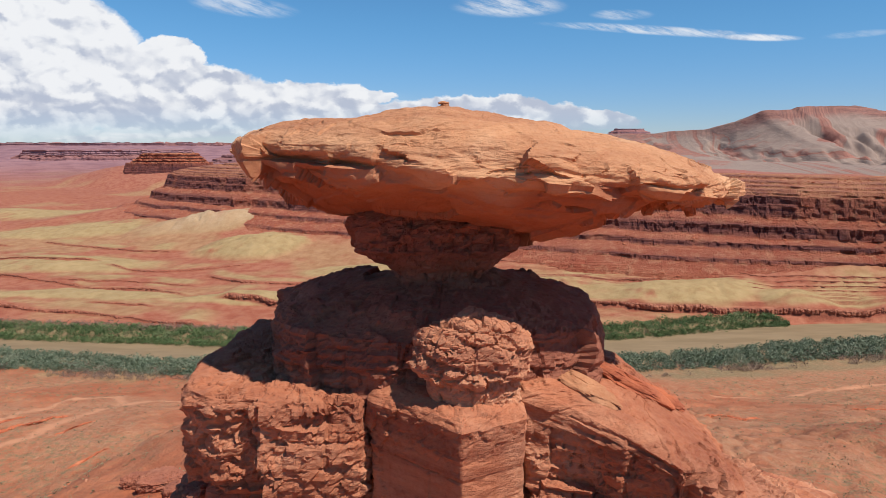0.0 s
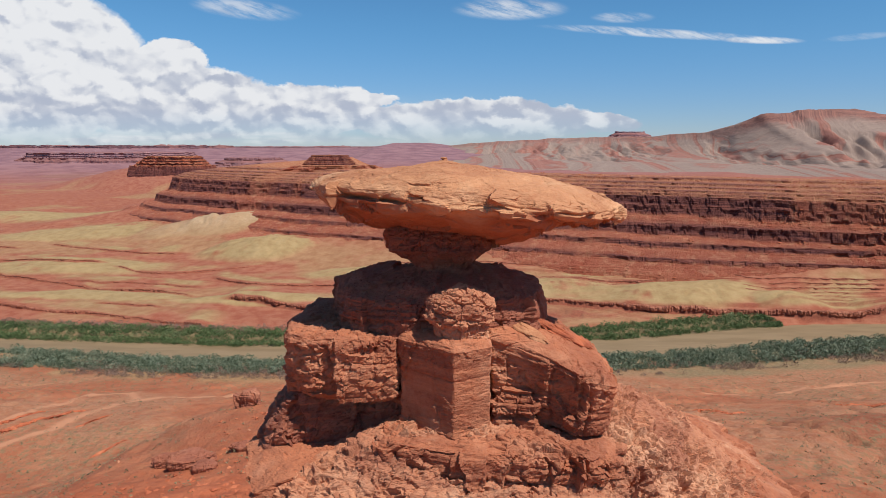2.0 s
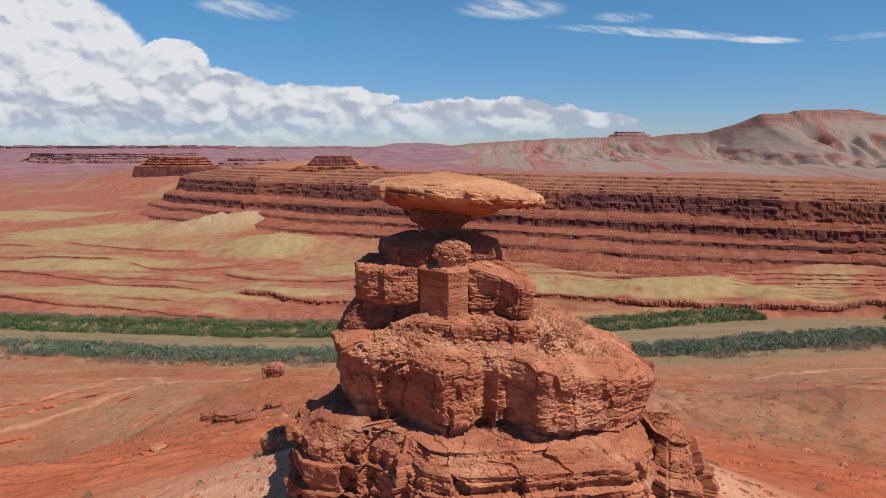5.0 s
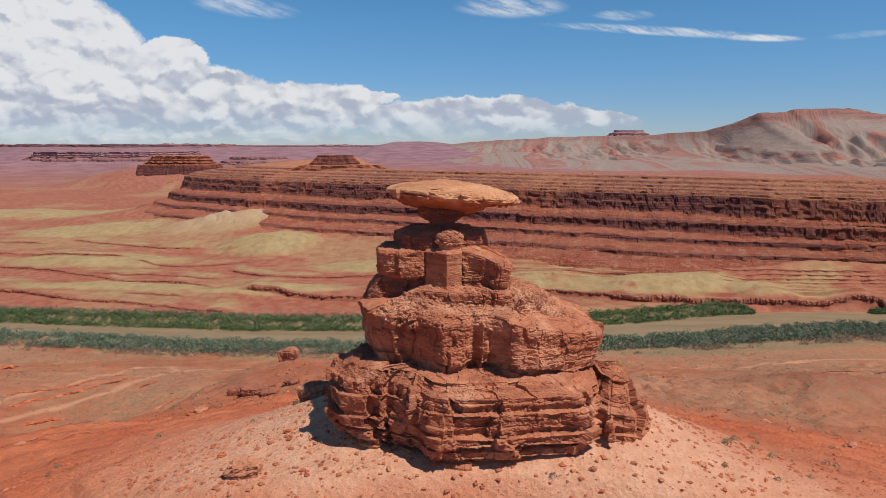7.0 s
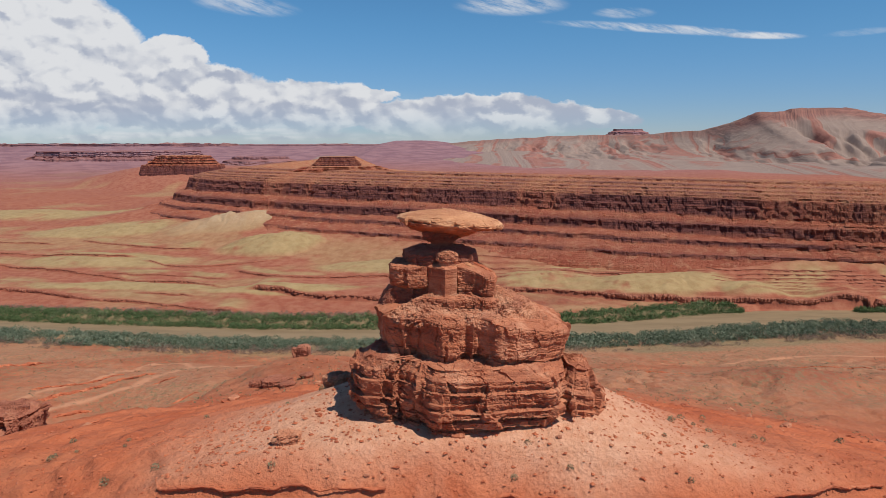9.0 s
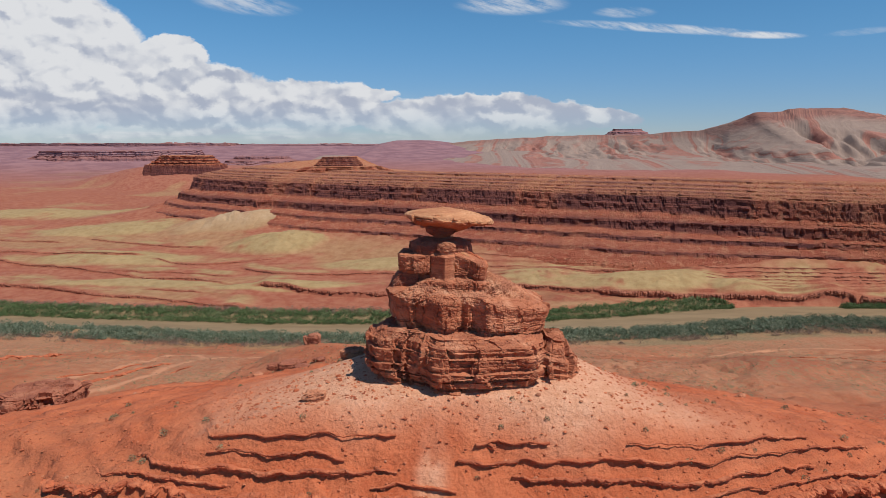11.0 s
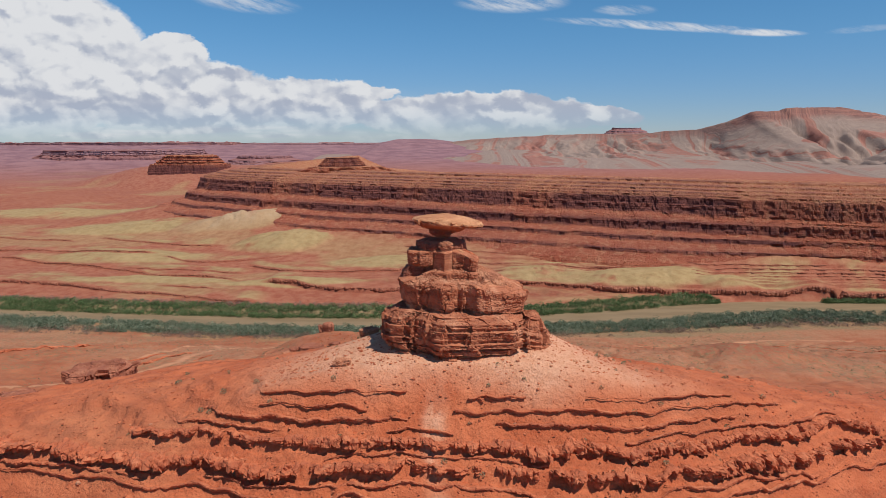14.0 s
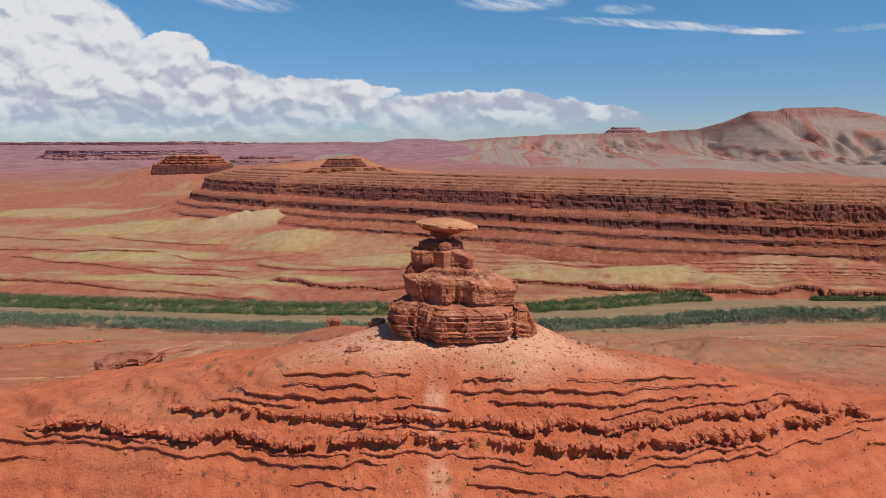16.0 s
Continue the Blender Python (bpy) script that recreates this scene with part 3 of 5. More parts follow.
BENCHES = [  # rim of each low bench on the far plain: knots along x, along y, rise
    ([-620, -452, -384, -331, -281, -238, -181], [575, 540, 523, 508, 494, 481, 466], 3.4),
    ([-215, -203, -159, -124, -79, 0, 76, 147, 198, 252, 292, 339, 386, 420, 520], [538, 535, 520, 508, 499, 525, 540, 523, 511, 509, 502, 499, 505, 501, 498], 5.0),
    ([-620, -511, -449, -388, -356, -297, -224], [690, 655, 631, 602, 588, 582, 546], 2.8),
    ([-680, -583, -505, -436, -389], [745, 729, 711, 691, 697], 2.2), ([-391, -328, -306, -266, -200], [686, 654, 649, 668, 690], 2.0),
    ([-262, -255, -205, -176, -141, -104, -60, 10], [640, 636, 600, 586, 596, 595, 598, 606], 2.6), ([-560, -470, -400, -330], [842, 800, 770, 762], 1.8),
    ([-420, -350, -290, -235], [618, 612, 604, 590], 1.4), ([-330, -290, -240], [535, 528, 512], 1.4), ([-900, -760, -640, -560], [905, 860, 815, 800], 2.0), ([60, 130, 210, 300], [606, 592, 578, 566], 1.6),
]


def bench_line(x, i):
    """The rim of a bench at x, as y, and how much of it stands there."""
    kx, ky, rise = BENCHES[i]
    ends = smooth(kx[0], kx[0] + 26, x) * (1 - smooth(kx[-1] - 26, kx[-1], x))
    wave = 9 * fbm(x, i * 7.0, 0, 0.018, 4, 0.55, seed=640 + i) + 2.2 * fbm(x, i * 3.0, 0, 0.12, 3, seed=650 + i)
    return curve_through(kx, ky, x, 10) + wave, ends * (0.62 + 0.38 * smooth(-0.28, 0.0, fbm(x, i * 5.0, 2, 0.02, 3, seed=660 + i)))


def benches(x, y):
    """Height that the benches add, the mask of shadow painted on their faces and that of the pale clay on top of them.
    """
    lift, face, clay = np.zeros(x.shape), np.zeros(x.shape), np.zeros(x.shape)
    for i, (kx, ky, rise) in enumerate(BENCHES):
        line, ends = bench_line(x, i)
        d = y - line
        lift = lift + rise * ends * (smooth(-0.7, 0.7, d) - smooth(4, 85, d))
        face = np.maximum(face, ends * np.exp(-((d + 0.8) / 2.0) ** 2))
        width = 26 + 8 * rise + 40 * fbm(x, i, 0, 0.012, 3, seed=670 + i)
        clay = np.maximum(clay, ends * smooth(2, 9, d + 6 * fbm(x, y, 1, 0.06, 3, seed=671)) * (1 - smooth(0.55, 1.0, d / np.maximum(width, 12))))
    return lift, face, clay


def land_far(x, y):
    fs = far_shore(x)
    fb, warp = far_base(x, y), far_warp(x, y)
    olive, cream, lift = far_soils(x, y)
    rock = 1 - np.clip(np.maximum(0.92 * olive, 1.3 * cream), 0, 1)
    step, face, clay = benches(x, y)
    east = 0.2 + 0.8 * smooth(-90, -20, x)
    olive = np.maximum(olive, 0.95 * clay * smooth(-0.2, 0.12, fbm(x, y, 6, 0.025, 5, 0.6, seed=38)))
    z = terraces(fb, FAR_LEVELS, [r * rock * east for r in FAR_RISES], warp, 0.35) + lift + step
    z = z + 0.7 * fbm(x, y, 0, 0.1, 4, seed=23) * smooth(10, 40, y - fs)
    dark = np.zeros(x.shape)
    # shadow lines painted along the far ledges and bench rims
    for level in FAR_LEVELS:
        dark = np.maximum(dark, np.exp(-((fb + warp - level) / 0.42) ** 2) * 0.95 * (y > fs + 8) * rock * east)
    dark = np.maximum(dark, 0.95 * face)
    return z, dict(olive=olive * (1 - face), cream=cream, talus=0 * x, sand=0 * x, road=0 * x, scrub=0 * x, dark=dark, grass=1 - smooth(16, 24, y - fs + 6 * fbm(x, y, 12, 0.05, 3, seed=56) + 16 * smooth(255, 300, x)))


def land(x, y):
    """The ground's height, and the masks of its soils and of painted ledge shadow."""
    x, y = np.broadcast_arrays(np.asarray(x, float), np.asarray(y, float))
    fs, ns = far_shore(x), near_shore(x)
    mid = (fs + ns) / 2
    z, masks = np.zeros(x.shape), {k: np.zeros(x.shape) for k in ("olive", "cream", "talus", "sand", "road", "scrub", "dark", "grass")}
    for side, on in ((land_near, y < mid), (land_far, y >= mid)):
        if on.any():
            zz, mm = side(x[on], y[on])
            z[on] = zz
            for k in masks:
                masks[k][on] = mm[k]
    bed = -1.6 + 2.6 * smooth(0, 9, np.maximum(y - fs, ns - y))
    return np.where((y > ns - 9) & (y < fs + 9), np.minimum(z, bed), z), masks


def spaced(*spans):
    """Coordinates with steps that change from span to span: (start, end, step at start, step at end)."""
    out = []
    for a, b, s, e in spans:
        p = a
        while p < b:
            out.append(p)
            p += s + (e - s) * (p - a) / (b - a)
    return np.array(out + [spans[-1][1]])


def make_ground():
    right = spaced((0, 60, 0.6, 0.6), (60, 130, 0.6, 1.2), (130, 520, 1.2, 3.2), (520, 4200, 3.5, 110))
    xs = np.concatenate([-right[:0:-1], right])
    ys = spaced((-420, -75, 14, 0.9), (-75, -5, 0.55, 0.55), (-5, 60, 0.55, 1.4), (60, 540, 1.5, 1.5), (540, 900, 1.8, 3.5), (900, 4900, 4, 70))
    x, y = np.meshgrid(xs, ys)
    z, masks = land(x, y)
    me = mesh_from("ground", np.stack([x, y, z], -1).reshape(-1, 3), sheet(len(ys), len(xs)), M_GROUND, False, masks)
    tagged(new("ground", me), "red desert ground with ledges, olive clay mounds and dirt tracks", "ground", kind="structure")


def make_water():
    xs = np.linspace(-1400, 1400, 141)
    t = np.linspace(-0.25, 1.25, 9)
    x, k = np.meshgrid(xs, t)
    y = near_shore(x) + (far_shore(x) - near_shore(x)) * k
    me = mesh_from("river", np.stack([x, y, np.zeros(x.shape)], -1).reshape(-1, 3), sheet(len(t), len(xs)), M_WATER, False)
    tagged(new("water", me), "muddy brown river between green thickets", "water", kind="structure")


def hashed(i, j=0.0):
    v = np.sin(i * 127.1 + j * 311.7) * 43758.5453
    return v - np.floor(v)


def cliff_sweep(name, spine, profile, steps, rows, mat, amp, seed, out=1.0):
    """A stepped cliff: the profile (offset before the rim, height, kind) carried along the spine (knots in plan), roughened bed by bed and buttress by buttress."""
    spine = np.asarray(spine, float)
    seg = np.concatenate([[0], np.cumsum(np.hypot(*np.diff(spine, axis=0).T))])
    s = np.interp(np.linspace(0, 1, len(steps)), np.linspace(0, 1, len(steps)), steps)
    sx = sum(np.interp(s + o, seg, spine[:, 0]) for o in (-40, -20, 0, 20, 40)) / 5
    sy = sum(np.interp(s + o, seg, spine[:, 1]) for o in (-40, -20, 0, 20, 40)) / 5
    tx, ty = np.gradient(sx), np.gradient(sy)
    ln = np.hypot(tx, ty)
    nx, ny = ty / ln * out, -tx / ln * out
    prof = np.asarray([(a, b) for a, b, c in profile], float)
    kind = np.asarray([c for a, b, c in profile], float)
    plen = np.concatenate([[0], np.cumsum(np.hypot(*np.diff(prof, axis=0).T))])
    u = np.linspace(0, plen[-1], rows)
    S, U = np.meshgrid(s, u)
    # the bands waver and are scalloped by fans
    U = U + (16 * fbm(S, U * 0.03, 8, 0.012, 3, seed=seed + 11) + 30 * np.maximum(0.16 - np.abs(fbm(S, U * 0.1, 9, 0.034, 4, 0.6, seed=seed + 12)), 0) - 3) * amp * smooth(0, 30, U) * (1 - smooth(0.42 * plen[-1], 0.6 * plen[-1], U))
    room = np.clip((sy - far_shore(sx) - 44) / 1.12 / prof[0, 0], 0.25, 1.0)
    O, Z, F = np.interp(U, plen, prof[:, 0]), np.interp(U, plen, prof[:, 1]), np.interp(U, plen, kind)
    O = np.where(O > 0, O * room[None], O)
    bay = amp * (12 * fbm(S, 0, 0, 0.008, 3, seed=seed) + 9 * np.abs(fbm(S, 3, 0, 0.028, 3, seed=seed + 1)))
    cut = fbm(S, Z * 0.3, 0, 0.06, 4, 0.6, seed=seed + 2)
    bed = np.floor(Z / 1.9 + 0.6 * fbm(S, 0, 1, 0.01, 2, seed=seed + 3))
    shelf = (hashed(bed, seed) - 0.5) * (2.6 * F + 1.7 * (1 - F) * smooth(-0.1, 0.15, fbm(S, Z, 5, 0.012, 3, seed=seed + 8)))
    block = np.floor(S / (5 + 6 * hashed(bed, 3.0)) + hashed(bed, 5.0) * 9)
    chunk = (hashed(block, bed) - 0.5) * 2.4 * F
    rough = 3.0 * fbm(S, Z * 2, O * 0.3, 0.16, 5, 0.65, seed=seed + 4) + 4.5 * (0.1 - np.abs(fbm(S, O * 0.15, 6, 0.045, 3, seed=seed + 9))) * (1 - F) * 3
    bay = bay * (0.3 + 0.7 * smooth(0.5, 1.0, room))[None]
    F = F * (0.45 + 0.55 * smooth(-0.2, 0.0, fbm(S, Z * 0.6, 12, 0.018, 4, 0.6, seed=seed + 13)))
    O2 = O + bay * np.clip(1.1 - np.abs(O) / 260, 0, 1) + (4.5 * cut * F + shelf + chunk + rough) * amp
    fans = (1 - F) * 5.0 * amp * fbm(S, O * 0.25, 2, 0.03, 3, seed=seed + 5) * (O > -6) * smooth(0, 12, O)
    Zf = Z + fans + 0.5 * fbm(S, O, 3, 0.15, 3, seed=seed + 6) * amp
    X, Y = sx[None] + nx[None] * O2, sy[None] + ny[None] * O2
    shore = far_shore(X) + 9
    Zf = np.where(Y < shore, np.minimum(Zf, -4.0), Zf)
    top = smooth(-6, -1, -O - 4) * (1 - 0.85 * F)
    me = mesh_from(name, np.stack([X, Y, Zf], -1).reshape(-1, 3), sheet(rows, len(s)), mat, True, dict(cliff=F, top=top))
    return me, X, Y, Zf, F


def stones(name, label, px, py, pz, size, mat, rng):
    corners = np.array([(1, 0, 0), (0, 1, 0), (-1, 0, 0), (0, -1, 0), (0.3, 0.1, 0.5), (0, 0, -0.6)])
    tris = np.array([(0, 1, 4), (1, 2, 4), (2, 3, 4), (3, 0, 4), (1, 0, 5), (2, 1, 5), (3, 2, 5), (0, 3, 5)])
    n = len(px)
    jig = 0.55 + 0.8 * rng.random((n, 6, 1))
    ang = rng.uniform(0, 6.28, n)
    v = corners[None] * jig * size[:, None, None]
    c, s = np.cos(ang)[:, None], np.sin(ang)[:, None]
    v = np.stack([v[..., 0] * c - v[..., 1] * s + px[:, None], v[..., 0] * s + v[..., 1] * c + py[:, None], v[..., 2] + pz[:, None] + 0.2 * size[:, None]], -1)
    f = tris[None] + (np.arange(n) * 6)[:, None, None]
    tagged(new(name, mesh_from(name, v.reshape(-1, 3), f.reshape(-1, 3), mat, True)), label, "rubble", kind="stuff")


def make_mesa():
    # offset before the rim, height, how much it is bare cliff
    profile = [(128, 8, 0), (112, 26, 0), (90, 35, 0.1), (88.5, 36, 1), (88, 39, 1), (85, 39.5, 0.3), (60, 45.5, 0), (58.5, 46.5, 1), (57.5, 51, 1), (54, 51.6, 0.3),
               (38, 55, 0), (34, 56, 0.6), (33, 57, 1), (30.5, 67, 1), (28, 68, 0.6), (14, 73.5, 0), (9, 75.5, 0.4), (8, 76.5, 1), (5.5, 86, 1), (4.5, 86.5, 0.8), (3, 87.2, 1), (1.5, 96, 1),
               (-4, 96.8, 0.3), (-5, 99, 1), (-12, 99.6, 0.3), (-13, 102, 1), (-28, 102.8, 0.2), (-29.5, 105, 1), (-52, 105.8, 0.2), (-53.5, 108.2, 1), (-90, 109.4, 0.1), (-91, 112, 0.9),
               (-128, 113.5, 0), (-160, 98, 0), (-220, 74, 0), (-400, 58, 0), (-800, 46, 0)]
    spine = [(1500, 430), (900, 490), (640, 535), (460, 583), (0, 812), (-300, 961), (-440, 1040), (-500, 1130), (-490, 1400), (-420, 2000)]
    steps = np.concatenate([np.arange(0, 700, 8.0), np.arange(700, 2150, 1.3), np.arange(2150, 3400, 9.0)])
    me, X, Y, Z, F = cliff_sweep("mesa", spine, profile, steps, 250, M_CLIFF, 1.0, 60, -1.0)
    tagged(new("mesa", me), "long red mesa with dark banded cliffs above talus slopes", "mesa", kind="structure")
    rng = np.random.default_rng(31)
    i, j = rng.integers(0, int(X.shape[0] * 0.55), 16000), rng.integers(80, 1180, 16000)
    keep = (F[i, j] < 0.5) & (fbm(X[i, j], Y[i, j], 0, 0.03, 3, seed=66) > -0.02) & (Y[i, j] > far_shore(X[i, j]) + 14)
    i, j = i[keep], j[keep]
    stones("talus_blocks", "dark fallen blocks strewn over the mesa's slopes", X[i, j], Y[i, j], Z[i, j], 0.45 + 1.5 * rng.random(len(i)) ** 4, M_LEDGE, rng)


def butte_ring(cx, cy, a, b, turn, n, seed):
    t = np.linspace(0, 2 * math.pi, n, endpoint=False)
    r = 1 + 0.35 * fbm(np.cos(t) * 2, np.sin(t) * 2, 0, 1.0, 4, seed=seed)
    x, y = np.cos(t) * a * r, np.sin(t) * b * r
    c, s = math.cos(turn), math.sin(turn)
    return np.stack([cx + x * c - y * s, cy + x * s + y * c], -1)


def make_butte(name, label, cx, cy, a, b, turn, z0, z1, mat, seed, stories=2, n=260):
    """A far flat-topped butte: talus skirt, then cliffs and benches."""
    ring = butte_ring(cx, cy, a, b, turn, n, seed)
    mid = np.array([cx, cy])
    h, ks, zs = z1 - z0, [1.6, 1.36], [z0 - 60, z0 + 0.16 * (z1 - z0)]
    for i in range(stories):
        lo, hi = (i + 0.45) / stories, (i + 1.0) / stories
        k = 1.2 - 0.32 * i / max(stories - 1, 1)
        ks += [k + 0.08, k + 0.05, k, k - 0.03]
        zs += [z0 + h * lo, z0 + h * (lo + 0.02), z0 + h * hi, z0 + h * (hi + 0.01)]
    ks += [0.5, 0.02]
    zs += [z1 + 0.02 * h, z1 + 0.03 * h]
    u = np.linspace(0, len(ks) - 1, 70)
    k, z = np.interp(u, np.arange(len(ks)), ks), np.interp(u, np.arange(len(zs)), zs)
    p = np.zeros((70, n, 3))
    p[..., :2] = mid + (ring[None] - mid) * k[:, None, None]
    p[..., 2] = z[:, None]
    nrm = grid_normals(p, True)
    d = (hashed(np.floor(p[..., 2] / (0.06 * h + 0.8)), seed) - 0.5) * 0.05 * min(a, b) + fbm(p[..., 0], p[..., 1], p[..., 2] * 0.3, 9 / (a + b), 4, 0.6, seed=seed) * 0.22 * min(a, b)
    p = p + nrm * (d * (np.abs(nrm[..., 2]) < 0.8))[..., None]
    # steep parts are masked for the face colour, which has their dimness painted in
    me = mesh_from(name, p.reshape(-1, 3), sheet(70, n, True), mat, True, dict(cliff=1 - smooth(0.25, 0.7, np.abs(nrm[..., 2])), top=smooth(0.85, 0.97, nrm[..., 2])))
    return tagged(new(name, me), label, "butte", kind="structure")


def make_ridge():
    """The fold in the distance: a long ridge that climbs to a flat peak."""
    kx = [-700, -100, 177, 560, 961, 1180, 1344, 1400, 1462, 1480, 1600, 1612, 1790, 1960, 2200, 2700, 3600]
    kz = [60, 128, 156, 182, 195, 198, 216, 240, 268, 290, 292, 304, 316, 276, 222, 195, 170]
    ky = [4700, 4400, 4250, 4060, 3870, 3600, 3280, 3120, 2980, 2970, 2920, 2915, 2880, 2780, 2700, 2500, 2300]
    xs = np.concatenate([np.arange(-700, 100, 20.0), np.arange(100, 2700, 7.0), np.arange(2700, 3700, 25.0)])
    v = np.linspace(-0.5, 1.75, 180)
    x, k = np.meshgrid(xs, v)
    crest_y = curve_through(kx, ky, x, 60)
    crest = curve_through(kx, kz, x, 5)
    reach = 1150 - 150 * smooth(0, 1500, x)
    y = crest_y - k * reach
    base = 78.0
    gul = np.abs(fbm(x, y * 0.35, 0, 0.0042, 5, 0.55, seed=71))
    down = np.where(k < 0, np.abs(k) * 0.3, k)
    shape = (1 - np.clip(down, 0, 1)) ** 1.5 * (1 - 0.25 * np.sin(np.clip(down, 0, 1) * math.pi))
    z = base + (crest - base) * shape - 42 * smooth(0.95, 1.7, k)
    z = z - (crest - base) * 0.75 * (0.16 - np.minimum(gul, 0.16)) / 0.16 * smooth(0.03, 0.3, k) * (1 - smooth(0.75, 1.1, k)) * 0.34
    cap = (1 - smooth(0.02, 0.1, np.abs(k))) * smooth(1430, 1500, x) * (1 - smooth(1900, 1990, x))
    z = z + 9 * (hashed(np.floor(z / 9.0), 4.0) - 0.5) * (0.25 + cap) * smooth(110, 180, z) + 10 * fbm(x, y, 0, 0.012, 4, seed=73) * smooth(80, 120, z)
    top = cap + 0.6 * (1 - smooth(0.05, 0.16, np.abs(k)))
    me = mesh_from("ridge", np.stack([x, y, z], -1).reshape(-1, 3), sheet(len(v), len(xs)), M_RIDGE, False, dict(top=np.clip(top, 0, 1)))
    tagged(new("mountain_ridge", me), "folded grey and red striped mountain ridge in the distance", "mountain", kind="structure")


def make_distance():
    make_butte("butte_pedestal", "low stepped pedestal of tan ledges on the mesa top", -190, 1062, 84, 40, 0.2, 104, 118, M_CLIFF, 88, 3)
    make_butte("cap_butte", "small flat butte standing on the mesa top", -198, 1078, 36, 24, 0.3, 115, 135, M_CLIFF, 81, 3)
    make_butte("far_mesa", "far red flat-topped mesa", -836, 1950, 90, 60, 0.1, 82, 116, M_CLIFF, 82, 4, 400)
    # M_FAR carries the haze tint in its colour
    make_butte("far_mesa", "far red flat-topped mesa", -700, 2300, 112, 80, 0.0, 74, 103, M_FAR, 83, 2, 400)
    make_butte("far_mesa", "far flat-topped mesa tinted with purple haze", -1700, 3300, 330, 140, 0.2, 62, 108, M_FAR, 84, 1, 400)
    make_butte("far_mesa", "far flat-topped mesa tinted with purple haze", -2300, 4300, 700, 160, 0.1, 98, 140, M_FAR, 85, 1, 400)
    make_butte("far_mesa", "far flat-topped mesa tinted with purple haze", -700, 4500, 620, 120, -0.05, 100, 134, M_FAR, 86, 1, 400)
    make_butte("far_mesa", "far square-shouldered mesa on the horizon, tinted with purple haze", 1275, 4420, 108, 70, 0.0, 196, 236, M_FAR, 87, 2, 300)


make_ground()
make_water()
make_mesa()
make_ridge()
make_distance()


# ---- the rock tower ----
def rock_shell(name, plan, profile, mat, cell, beds=0.35, joints=0.3, lumps=0.35, width=3.0, seed=0, tilt=(0.0, 0.0), round_=0.12, shatter=0.0, facets=0.0, tall=6.0, zig=0.0, slope=0.0, lean=(99.0, 0.0)):
    """A bedded rock body. plan: corners in plan, seen from above anticlockwise; profile: (share of the plan, height) from the foot's middle over the side to the top's middle.
    cell: size of its faces. Roughened by beds, upright joints, lumps, large split facets and, with shatter, small broken ones. zig turns the faces between joints to and fro; slope tilts the top along x; lean lets the part east of an x sink away."""
    plan = np.asarray(plan, float)
    mid = plan.mean(0)
    closed = np.vstack([plan, plan[:1]])
    ln = np.concatenate([[0], np.cumsum(np.hypot(*np.diff(closed, axis=0).T))])
    n = max(int(ln[-1] / cell), 24)
    s = np.linspace(0, ln[-1], n, endpoint=False)
    r = ln[-1] * round_ / 6
    ring = sum(np.stack([np.interp((s + o) % ln[-1], ln, closed[:, 0]), np.interp((s + o) % ln[-1], ln, closed[:, 1])], -1) for o in np.linspace(-r, r, 7)) / 7
    size = np.sqrt(((ring - mid) ** 2).sum(1)).mean()
    prof = np.asarray(profile, float)
    plen = np.concatenate([[0], np.cumsum(np.hypot(np.diff(prof[:, 0]) * size, np.diff(prof[:, 1])))])
    rows = max(int(plen[-1] / cell), 12)
    u = np.linspace(0, plen[-1], rows)
    k, z = np.interp(u, plen, prof[:, 0]), np.interp(u, plen, prof[:, 1])
    p = np.zeros((rows, n, 3))
    p[..., :2] = mid + (ring[None] - mid) * k[:, None, None]
    p[..., 2] = z[:, None] + tilt[0] * (p[..., 0] - mid[0]) + tilt[1] * (p[..., 1] - mid[1])
    tall_ = prof[:, 1].max() - prof[:, 1].min()
    p[..., 2] += slope * (p[..., 0] - mid[0]) * ((z - prof[:, 1].min()) / tall_)[:, None] - lean[1] * np.maximum(p[..., 0] - lean[0], 0)
    nrm = grid_normals(p, True)
    steep = 1 - smooth(0.45, 0.9, np.abs(nrm[..., 2]))
    x, y, zz = p[..., 0], p[..., 1], p[..., 2]
    S = np.repeat(s[None], rows, 0)
    level = zz - tilt[0] * (x - mid[0]) + 0.5 * fbm(x, y, zz, 0.18, 3, seed=seed)
    edges = np.cumsum(np.random.default_rng(seed).choice([0.2, 0.35, 0.6, 1.0, 1.7], 200)) + zz.min() - 2
    idx = np.clip(np.searchsorted(edges, level.ravel()).reshape(level.shape), 1, 199)
    gap = np.minimum(level - edges[idx - 1], edges[idx] - level)
    group = np.floor(level / tall)
    strong = 0.25 + 1.1 * smooth(-0.12, 0.22, fbm(S, level * 1.5, 0, 0.16, 3, seed=seed + 20))
    d = beds * ((hashed(idx * 1.0, seed) - 0.5) * 1.1 - 0.5 * np.exp(-(gap / 0.06) ** 2)) * strong
    w = width * (0.8 + 0.5 * hashed(group, seed + 3.0))
    q = S / w + hashed(group, seed + 1.0) * 5 + 0.55 * fbm(x, y, zz, 0.3, 4, seed=seed + 2)
    cellno = np.floor(q)
    near = np.minimum(q - cellno, 1 - q + cellno) * w
    open_ = smooth(0.3, 0.7, hashed(cellno, group + seed)) * smooth(-0.15, 0.1, fbm(S, level, 3, 0.2, 2, seed=seed + 21))
    d = d + joints * ((hashed(cellno, group) - 0.5) * 1.2 - 0.9 * np.exp(-(near / 0.12) ** 2) * open_)
    d = d + zig * 2 * (hashed(cellno, group + 7.0) - 0.4) * (q - cellno - 0.5)
    d = d * steep
